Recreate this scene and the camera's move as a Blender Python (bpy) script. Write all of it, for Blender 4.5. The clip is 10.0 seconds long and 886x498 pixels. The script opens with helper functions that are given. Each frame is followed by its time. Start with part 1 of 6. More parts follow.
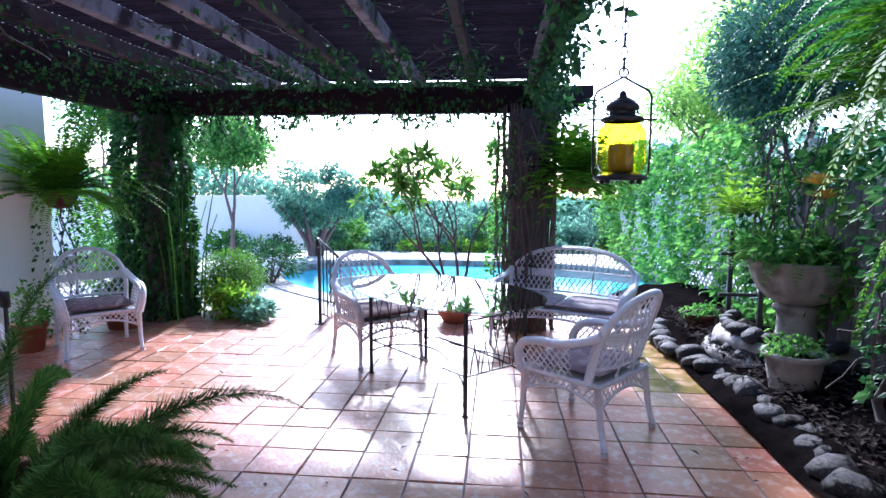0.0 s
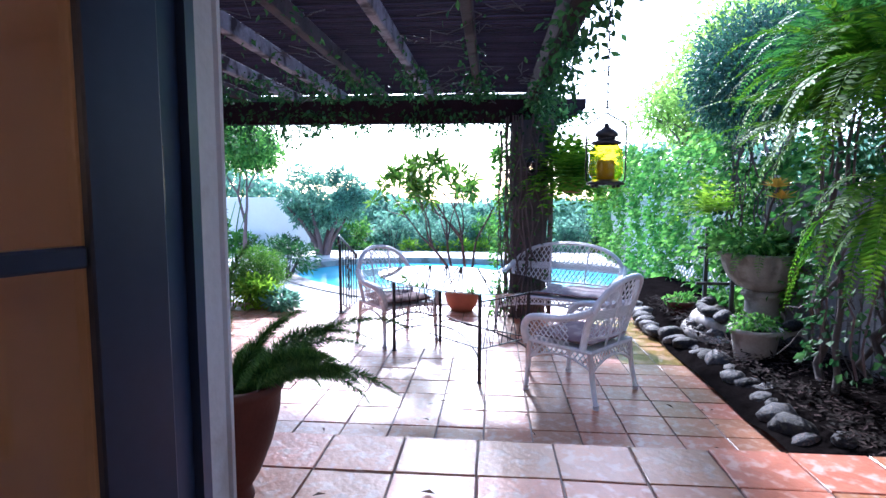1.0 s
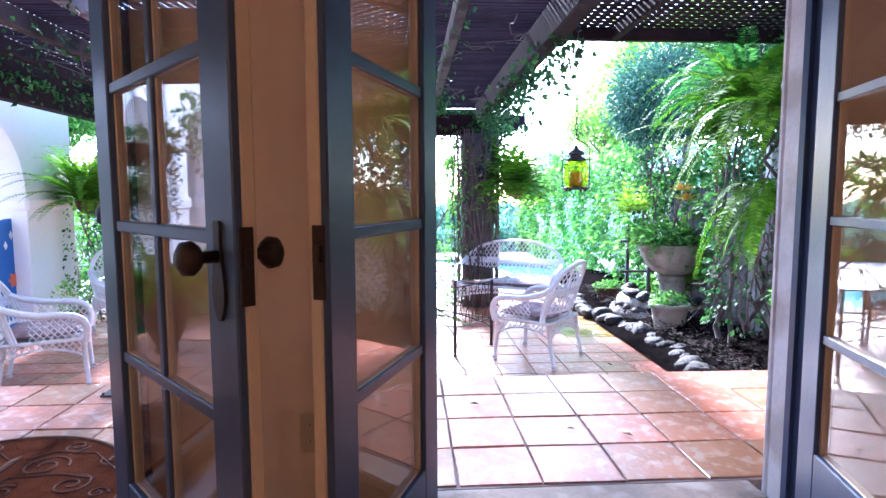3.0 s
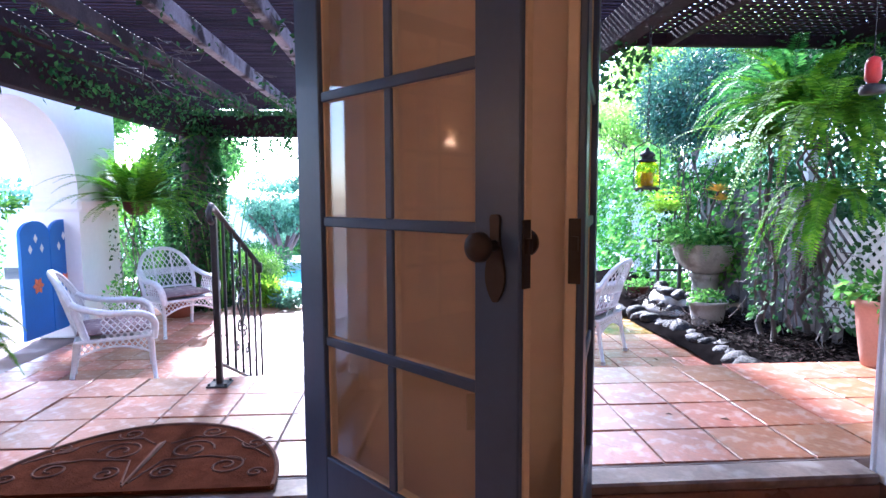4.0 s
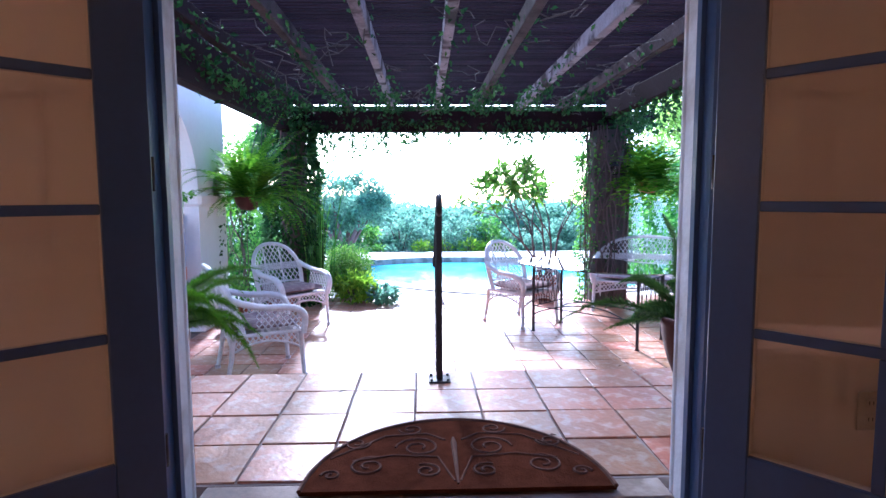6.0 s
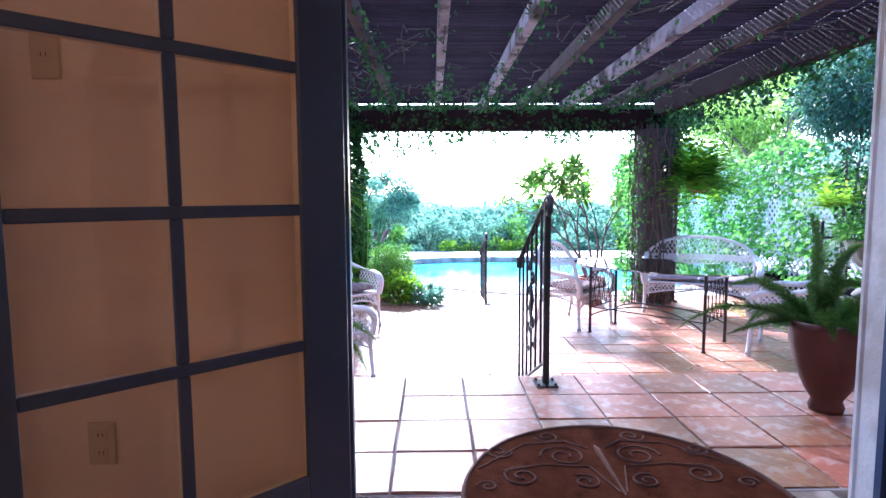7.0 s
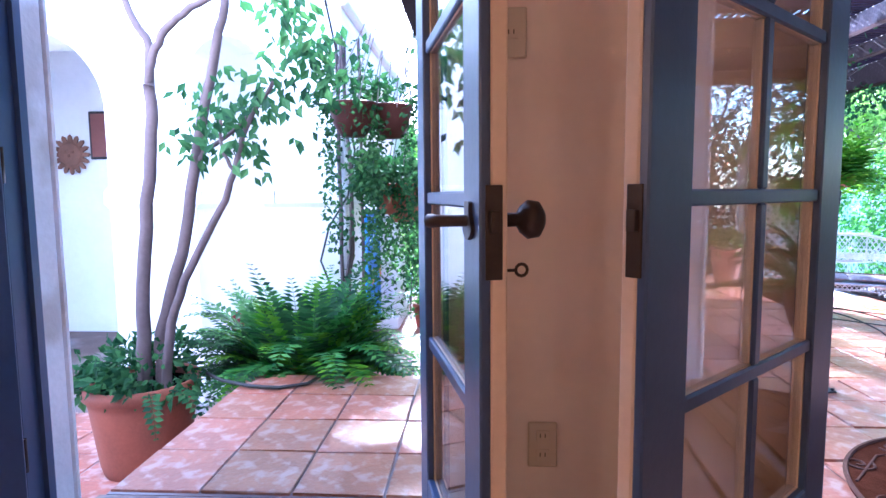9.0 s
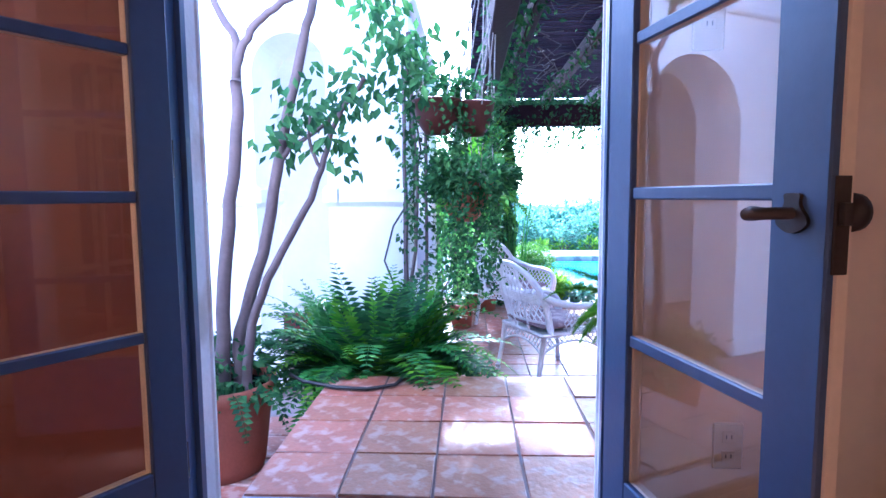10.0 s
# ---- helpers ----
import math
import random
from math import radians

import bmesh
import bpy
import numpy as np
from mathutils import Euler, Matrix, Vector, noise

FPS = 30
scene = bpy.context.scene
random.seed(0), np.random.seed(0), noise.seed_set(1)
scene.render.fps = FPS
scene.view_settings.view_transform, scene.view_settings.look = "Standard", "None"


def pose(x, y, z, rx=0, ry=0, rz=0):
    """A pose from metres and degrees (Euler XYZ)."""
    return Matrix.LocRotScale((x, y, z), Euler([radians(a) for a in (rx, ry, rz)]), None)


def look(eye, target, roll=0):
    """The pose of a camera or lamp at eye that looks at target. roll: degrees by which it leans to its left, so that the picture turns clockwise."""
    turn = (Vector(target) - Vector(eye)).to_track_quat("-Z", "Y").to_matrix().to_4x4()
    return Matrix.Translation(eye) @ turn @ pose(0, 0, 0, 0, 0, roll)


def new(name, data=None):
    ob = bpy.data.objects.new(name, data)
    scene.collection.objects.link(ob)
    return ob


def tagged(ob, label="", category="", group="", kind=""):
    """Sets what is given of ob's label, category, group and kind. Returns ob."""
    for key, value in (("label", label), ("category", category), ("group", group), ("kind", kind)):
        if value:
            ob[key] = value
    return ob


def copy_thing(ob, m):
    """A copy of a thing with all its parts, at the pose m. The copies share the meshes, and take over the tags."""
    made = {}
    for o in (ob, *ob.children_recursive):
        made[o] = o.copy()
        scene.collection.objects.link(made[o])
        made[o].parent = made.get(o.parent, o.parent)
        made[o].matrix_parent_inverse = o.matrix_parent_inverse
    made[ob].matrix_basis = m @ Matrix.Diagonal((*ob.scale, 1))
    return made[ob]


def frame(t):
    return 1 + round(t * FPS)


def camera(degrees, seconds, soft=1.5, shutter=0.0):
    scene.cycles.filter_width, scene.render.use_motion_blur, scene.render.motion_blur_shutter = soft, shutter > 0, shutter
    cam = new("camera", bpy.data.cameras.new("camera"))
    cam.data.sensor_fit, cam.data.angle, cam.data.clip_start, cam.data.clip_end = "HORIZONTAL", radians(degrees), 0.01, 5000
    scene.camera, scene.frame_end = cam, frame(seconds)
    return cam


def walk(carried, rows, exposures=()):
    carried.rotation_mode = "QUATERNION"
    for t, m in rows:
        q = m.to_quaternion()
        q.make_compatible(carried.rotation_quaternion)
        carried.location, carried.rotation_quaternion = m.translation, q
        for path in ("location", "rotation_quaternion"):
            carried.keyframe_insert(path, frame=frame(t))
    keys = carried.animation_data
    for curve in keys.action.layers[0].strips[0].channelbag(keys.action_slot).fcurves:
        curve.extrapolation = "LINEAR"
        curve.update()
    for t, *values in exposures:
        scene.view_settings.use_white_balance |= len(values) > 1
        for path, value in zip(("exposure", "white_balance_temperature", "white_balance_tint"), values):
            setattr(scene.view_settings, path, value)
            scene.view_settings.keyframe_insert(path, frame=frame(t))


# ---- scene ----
cam = camera(76.1, 10.0)
ROWS = [
    (0.0, 0.018, -0.019, 0.986, 5.65, -6.00, -0.21),
    (0.5, -0.022, -0.395, 0.978, 5.02, -5.80, -0.20),
    (1.0, -0.100, -0.735, 0.986, 4.94, -5.79, -0.16),
    (1.5, -0.141, -1.020, 1.008, 2.85, -5.70, -0.08),
    (2.0, -0.249, -1.275, 1.000, 0.85, -5.55, -0.06),
    (3.5, -0.822, -1.631, 0.972, -4.33, -5.19, 0.26),
    (4.0, -1.081, -1.672, 0.971, -3.68, -5.14, 0.27),
    (4.5, -1.350, -1.659, 0.980, -3.59, -5.15, 0.22),
    (5.0, -1.636, -1.615, 0.962, -2.91, -5.26, 0.25),
    (5.5, -1.901, -1.588, 0.937, -2.24, -5.26, 0.27),
    (7.0, -2.631, -1.452, 0.940, -1.08, -5.32, 0.30),
    (7.5, -2.894, -1.450, 0.940, -0.01, -5.29, 0.40),
    (8.0, -3.155, -1.422, 0.948, 0.66, -5.37, 0.42),
    (8.5, -3.420, -1.395, 0.924, 2.18, -5.44, 0.44),
    (9.0, -3.664, -1.367, 0.917, 3.25, -5.44, 0.48),
    (9.5, -3.898, -1.377, 0.914, 3.01, -5.37, 0.44),
    (10.0, -4.125, -1.355, 0.907, 2.55, -5.33, 0.41),
]
walk(cam, [(t, pose(x, y, z, 90 + pitch, roll, yaw)) for t, x, y, z, yaw, pitch, roll in ROWS],
     [(0.0, 2.0, 5220, 19), (1.0, 2.12, 5220, 19), (2.0, 2.75, 5200, 20), (3.5, 3.5, 5200, 20), (4.5, 2.95, 5180, 20), (5.5, 2.62, 5000, 20),
      (7.0, 2.95, 5150, 20), (8.0, 3.4, 4980, 20), (9.0, 3.65, 4800, 21), (9.5, 3.55, 4680, 22), (10.0, 3.4, 4520, 22)])

# ---- world and light ----
world = bpy.data.worlds.new("world")
scene.world = world
world.use_nodes = True
wn = world.node_tree.nodes
sky = wn.new("ShaderNodeTexSky")
sky.sky_type = "NISHITA"
sky.sun_disc = False
sky.sun_elevation = radians(34)
sky.sun_rotation = radians(-6)
sky.air_density, sky.dust_density = 1.0, 1.2
wn["Background"].inputs["Strength"].default_value = 0.15
world.node_tree.links.new(sky.outputs[0], wn["Background"].inputs["Color"])

sun = new("sun", bpy.data.lights.new("sun", "SUN"))
sun.data.energy, sun.data.angle, sun.data.color = 3.3, radians(4), (1.0, 0.95, 0.88)
sun.matrix_world = look((-1.5, 14, 9.5), (0, 0, 0))
tagged(sun, kind="structure")


# ---- materials ----
def mat(name, color, rough=0.6, metal=0.0, vary=0.12, scale=8.0, bump=0.15, grain=60.0, spec=0.5, rand=0.0, coat=0.0, second=None, mixscale=3.0, trans=0.0, island=0.0):
    """A procedural material: two scales of variation in colour and roughness, and a fine relief."""
    m = bpy.data.materials.new(name)
    m.use_nodes = True
    n, l = m.node_tree.nodes, m.node_tree.links
    b = n["Principled BSDF"]
    tc = n.new("ShaderNodeTexCoord")
    big, fine = n.new("ShaderNodeTexNoise"), n.new("ShaderNodeTexNoise")
    big.inputs["Scale"].default_value, fine.inputs["Scale"].default_value = scale, grain
    big.inputs["Detail"].default_value, fine.inputs["Detail"].default_value = 4, 3
    for k in (big, fine):
        l.new(tc.outputs["Object"], k.inputs["Vector"])
    dark = [c * (1 - vary) for c in color]
    lite = [min(1, c * (1 + vary)) for c in color]
    mix = n.new("ShaderNodeMixRGB")
    mix.inputs[1].default_value, mix.inputs[2].default_value = (*dark, 1), (*lite, 1)
    add = n.new("ShaderNodeMath")
    add.operation = "MULTIPLY_ADD"
    add.inputs[1].default_value, add.inputs[2].default_value = 0.5, 0.0
    l.new(fine.outputs["Fac"], add.inputs[0])
    l.new(big.outputs["Fac"], add.inputs[2])
    ramp = n.new("ShaderNodeMapRange")
    ramp.inputs["From Min"].default_value, ramp.inputs["From Max"].default_value = 0.45, 1.05
    l.new(add.outputs[0], ramp.inputs["Value"])
    l.new(ramp.outputs[0], mix.inputs[0])
    out = mix.outputs[0]
    if second:
        m2 = n.new("ShaderNodeMixRGB")
        m2.inputs[2].default_value = (*second, 1)
        n3 = n.new("ShaderNodeTexNoise")
        n3.inputs["Scale"].default_value, n3.inputs["Detail"].default_value = mixscale, 6
        l.new(tc.outputs["Object"], n3.inputs["Vector"])
        mr = n.new("ShaderNodeMapRange")
        mr.inputs["From Min"].default_value, mr.inputs["From Max"].default_value = 0.5, 0.62
        l.new(n3.outputs["Fac"], mr.inputs["Value"])
        l.new(mr.outputs[0], m2.inputs[0])
        l.new(out, m2.inputs[1])
        out = m2.outputs[0]
    if rand or island:
        hsv = n.new("ShaderNodeHueSaturation")
        if rand:
            src = n.new("ShaderNodeObjectInfo").outputs["Random"]
            amount = rand
        else:
            src = n.new("ShaderNodeNewGeometry").outputs["Random Per Island"]
            amount = island
        r2 = n.new("ShaderNodeMapRange")
        r2.inputs["To Min"].default_value, r2.inputs["To Max"].default_value = 1 - amount, 1 + amount
        l.new(src, r2.inputs["Value"])
        l.new(r2.outputs[0], hsv.inputs["Value"])
        l.new(out, hsv.inputs["Color"])
        r3 = n.new("ShaderNodeMapRange")
        r3.inputs["To Min"].default_value, r3.inputs["To Max"].default_value = 0.5 + amount * 0.05, 0.5 - amount * 0.05
        l.new(src, r3.inputs["Value"])
        l.new(r3.outputs[0], hsv.inputs["Hue"])
        out = hsv.outputs[0]
    l.new(out, b.inputs["Base Color"])
    rr = n.new("ShaderNodeMapRange")
    rr.inputs["To Min"].default_value, rr.inputs["To Max"].default_value = max(0.02, rough - 0.1), min(1, rough + 0.1)
    l.new(big.outputs["Fac"], rr.inputs["Value"])
    l.new(rr.outputs[0], b.inputs["Roughness"])
    b.inputs["Metallic"].default_value = metal
    b.inputs["Specular IOR Level"].default_value = spec
    b.inputs["Coat Weight"].default_value = coat
    b.inputs["Coat Roughness"].default_value = 0.15
    if bump:
        bn = n.new("ShaderNodeBump")
        bn.inputs["Strength"].default_value, bn.inputs["Distance"].default_value = bump, 0.01
        l.new(add.outputs[0], bn.inputs["Height"])
        l.new(bn.outputs[0], b.inputs["Normal"])
    if trans:
        tr = n.new("ShaderNodeBsdfTranslucent")
        l.new(out, tr.inputs["Color"])
        ms = n.new("ShaderNodeMixShader")
        ms.inputs[0].default_value = trans
        l.new(b.outputs[0], ms.inputs[1])
        l.new(tr.outputs[0], ms.inputs[2])
        l.new(ms.outputs[0], n["Material Output"].inputs["Surface"])
    return m


def glass_mat(name, tint=(1, 1, 1), rough=0.02, base=0.05):
    m = bpy.data.materials.new(name)
    m.use_nodes = True
    n, l = m.node_tree.nodes, m.node_tree.links
    n.remove(n["Principled BSDF"])
    t, g, f, mx = n.new("ShaderNodeBsdfTransparent"), n.new("ShaderNodeBsdfGlossy"), n.new("ShaderNodeLayerWeight"), n.new("ShaderNodeMixShader")
    t.inputs[0].default_value = (*tint, 1)
    g.inputs["Roughness"].default_value = rough
    f.inputs["Blend"].default_value = 0.5
    pw, ad = n.new("ShaderNodeMath"), n.new("ShaderNodeMath")
    pw.operation, ad.operation = "POWER", "MULTIPLY_ADD"
    pw.inputs[1].default_value, ad.inputs[1].default_value, ad.inputs[2].default_value = 4.0, 0.9, base
    l.new(f.outputs["Facing"], pw.inputs[0])
    l.new(pw.outputs[0], ad.inputs[0])
    fac = ad.outputs[0]
    l.new(fac, mx.inputs[0])
    l.new(t.outputs[0], mx.inputs[1])
    l.new(g.outputs[0], mx.inputs[2])
    l.new(mx.outputs[0], n["Material Output"].inputs["Surface"])
    return m


def glow_mat(name, color, strength):
    m = bpy.data.materials.new(name)
    m.use_nodes = True
    b = m.node_tree.nodes["Principled BSDF"]
    b.inputs["Base Color"].default_value = (*color, 1)
    b.inputs["Emission Color"].default_value = (*color, 1)
    b.inputs["Emission Strength"].default_value = strength
    return m


TERRACOTTA = mat("terracotta_tile", (0.335, 0.128, 0.068), 0.36, vary=0.28, scale=5, grain=45, bump=0.4, rand=0.24, second=(0.43, 0.275, 0.22), mixscale=15, spec=0.55)
GROUT = mat("grout", (0.17, 0.12, 0.105), 0.9, vary=0.25, scale=4, bump=0.4, second=(0.36, 0.32, 0.31), mixscale=1.3)
PLASTER = mat("white_plaster", (0.86, 0.86, 0.87), 0.85, vary=0.05, scale=1.5, grain=18, bump=0.3)
CREAM = mat("cream_wall_paint", (0.73, 0.61, 0.49), 0.7, vary=0.05, scale=1.2, grain=30, bump=0.12)
SLATE = mat("slate_blue_paint", (0.046, 0.085, 0.180), 0.34, vary=0.1, scale=3, grain=50, bump=0.08)
DOORCREAM = mat("cream_door_paint", (0.72, 0.60, 0.44), 0.45, vary=0.08, scale=4, bump=0.1)
CASING = mat("worn_white_paint", (0.78, 0.79, 0.82), 0.55, vary=0.1, scale=5, bump=0.3, second=(0.55, 0.53, 0.52), mixscale=4)
PANE = glass_mat("window_glass")
TABLEGLASS = glass_mat("table_glass", (0.80, 0.93, 0.90), 0.03, 0.50)
BRONZE = mat("aged_bronze", (0.05, 0.04, 0.035), 0.45, 0.7, vary=0.2, scale=20)
IRON = mat("black_wrought_iron", (0.025, 0.025, 0.03), 0.42, 0.4, vary=0.2, scale=15)
WOODFLOOR = mat("red_brown_wood", (0.25, 0.12, 0.080), 0.3, vary=0.3, scale=3, grain=70, bump=0.1)
BEAMWOOD = mat("dark_stained_timber", (0.026, 0.014, 0.018), 0.75, spec=0.1, vary=0.35, scale=4, grain=40, bump=0.5)
LATHWOOD = mat("weathered_lath", (0.032, 0.020, 0.027), 0.8, spec=0.05, vary=0.4, scale=5, bump=0.4, island=0.3)
PALEWOOD = mat("peeling_pale_timber", (0.27, 0.235, 0.27), 0.8, spec=0.2, vary=0.4, scale=6, bump=0.5, second=(0.035, 0.02, 0.025), mixscale=4)
AGEDWOOD = mat("faded_brown_timber", (0.075, 0.052, 0.055), 0.8, spec=0.15, vary=0.4, scale=6, bump=0.5, second=(0.03, 0.018, 0.02), mixscale=3)
WICKER = mat("white_wicker", (0.66, 0.66, 0.70), 0.5, vary=0.15, scale=25, grain=160, bump=0.4)
CUSHION = mat("faded_mauve_cushion", (0.20, 0.13, 0.14), 0.9, vary=0.3, scale=14, grain=120, bump=0.4, second=(0.33, 0.25, 0.24), mixscale=12)
PALECUSHION = mat("pale_mauve_cushion", (0.42, 0.33, 0.34), 0.9, vary=0.25, scale=14, grain=120, bump=0.4, second=(0.55, 0.47, 0.46), mixscale=12)
BLUEPAINT = mat("bright_blue_paint", (0.02, 0.16, 0.55), 0.5, vary=0.12, scale=4, bump=0.1)
ORANGEPAINT = mat("orange_paint", (0.75, 0.18, 0.08), 0.6, vary=0.1)
POTCLAY = mat("terracotta_pot", (0.30, 0.085, 0.045), 0.7, vary=0.2, scale=6, bump=0.2)
DARKCLAY = mat("dark_brown_pot", (0.070, 0.020, 0.014), 0.5, spec=0.25, vary=0.2, scale=6, bump=0.15)
STONE = mat("river_stone", (0.036, 0.035, 0.040), 0.5, vary=0.6, scale=7, bump=0.9, rand=0.8, spec=0.15, second=(0.085, 0.070, 0.058), mixscale=5)
CAST = mat("cast_stone", (0.36, 0.33, 0.30), 0.8, vary=0.25, scale=6, bump=0.5, second=(0.19, 0.165, 0.14), mixscale=5)
# near-black: shade under the overhanging ferns is put into the soil colour
SOIL = mat("shade_darkened_soil", (0.006, 0.005, 0.005), 0.95, vary=0.5, scale=12, grain=50, bump=0.6, spec=0.0)
MULCH = mat("dark_bark_mulch", (0.020, 0.014, 0.012), 0.85, vary=0.5, scale=12, bump=0.3, spec=0.05, island=0.8)
BARK = mat("grey_bark", (0.11, 0.078, 0.078), 0.8, vary=0.25, scale=9, grain=40, bump=0.6)
DARKBARK = mat("dark_bark", (0.075, 0.060, 0.058), 0.85, vary=0.35, scale=9, grain=35, bump=0.8)
LEAF = mat("green_leaf", (0.11, 0.29, 0.055), 0.6, spec=0.2, vary=0.3, scale=3, bump=0, island=0.5, trans=0.55)
LEAF_DARK = mat("dark_green_leaf", (0.035, 0.11, 0.032), 0.6, spec=0.2, vary=0.3, scale=3, bump=0, island=0.5, trans=0.35)
LEAF_LIME = mat("lime_leaf", (0.22, 0.42, 0.03), 0.6, spec=0.2, vary=0.3, scale=3, bump=0, island=0.4, trans=0.5)
LEAF_BLUE = mat("blue_green_leaf", (0.15, 0.31, 0.22), 0.6, spec=0.2, vary=0.3, scale=3, bump=0, island=0.4, trans=0.58)
FERN = mat("fern_green", (0.10, 0.26, 0.012), 0.6, spec=0.2, vary=0.25, scale=5, bump=0, island=0.35, trans=0.4)
FOXTAIL = mat("foxtail_green", (0.075, 0.17, 0.035), 0.65, spec=0.15, vary=0.3, scale=5, bump=0, island=0.5, trans=0.3)
LEAF_FERN = mat("deep_fern_green", (0.07, 0.23, 0.045), 0.55, spec=0.25, vary=0.3, scale=4, bump=0, island=0.4, trans=0.35)
LEAF_STAR = mat("mid_green_leaf", (0.10, 0.24, 0.03), 0.5, spec=0.25, vary=0.25, scale=3, bump=0, island=0.4, trans=0.4)
# paler leaf for the trees behind the fence, backlight put into the colour
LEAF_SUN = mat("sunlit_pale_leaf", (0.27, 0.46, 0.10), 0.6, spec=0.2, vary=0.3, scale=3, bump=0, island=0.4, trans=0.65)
LEAF_TEAL = mat("teal_climber_leaf", (0.045, 0.125, 0.085), 0.5, spec=0.3, vary=0.3, scale=3, bump=0, island=0.5, trans=0.3)
PINKCLAY = mat("pink_clay", (0.36, 0.17, 0.125), 0.8, vary=0.2, scale=6, bump=0.2)
WATER = mat("pool_water", (0.10, 0.52, 0.62), 0.08, vary=0.1, scale=2, grain=9, bump=0.15)
CONCRETE = mat("pale_pool_deck", (0.60, 0.57, 0.54), 0.75, vary=0.1, scale=2, bump=0.2)
GROUNDMAT = mat("garden_earth", (0.10, 0.085, 0.06), 0.95, vary=0.4, scale=1.5, bump=0.6)
MATBROWN = mat("brown_coir", (0.072, 0.024, 0.013), 0.95, spec=0.0, vary=0.3, scale=20, grain=150, bump=0.8)
MATEDGE = mat("pale_mat_relief", (0.115, 0.058, 0.042), 0.9, spec=0.1, vary=0.2, scale=20, bump=0.3)
YELLOWGLASS = glass_mat("yellow_lantern_glass", (1.0, 0.92, 0.03), 0.05, 0.05)
CANDLE = mat("amber_candle", (0.34, 0.25, 0.012), 0.5, vary=0.05, trans=0.3)
IVORY = mat("ivory_plastic", (0.50, 0.42, 0.30), 0.4, vary=0.03, bump=0)
RED = mat("red_glaze", (0.45, 0.02, 0.02), 0.35)
FLOWERMAT = mat("yellow_orange_petal", (0.62, 0.42, 0.05), 0.5, island=0.4, trans=0.3, bump=0)
LATTICEWHITE = mat("white_lattice_paint", (0.70, 0.70, 0.70), 0.7, vary=0.1, scale=6, bump=0.2)
ROPE = mat("jute_rope", (0.30, 0.27, 0.27), 0.9, vary=0.2, scale=60, grain=200, bump=0.6)
GREYPLANK = mat("weathered_grey_plank", (0.15, 0.135, 0.135), 0.85, vary=0.35, scale=6, grain=50, bump=0.6, rand=0.3, second=(0.10, 0.085, 0.08), mixscale=4)
HOSE = mat("black_rubber", (0.02, 0.02, 0.02), 0.5)


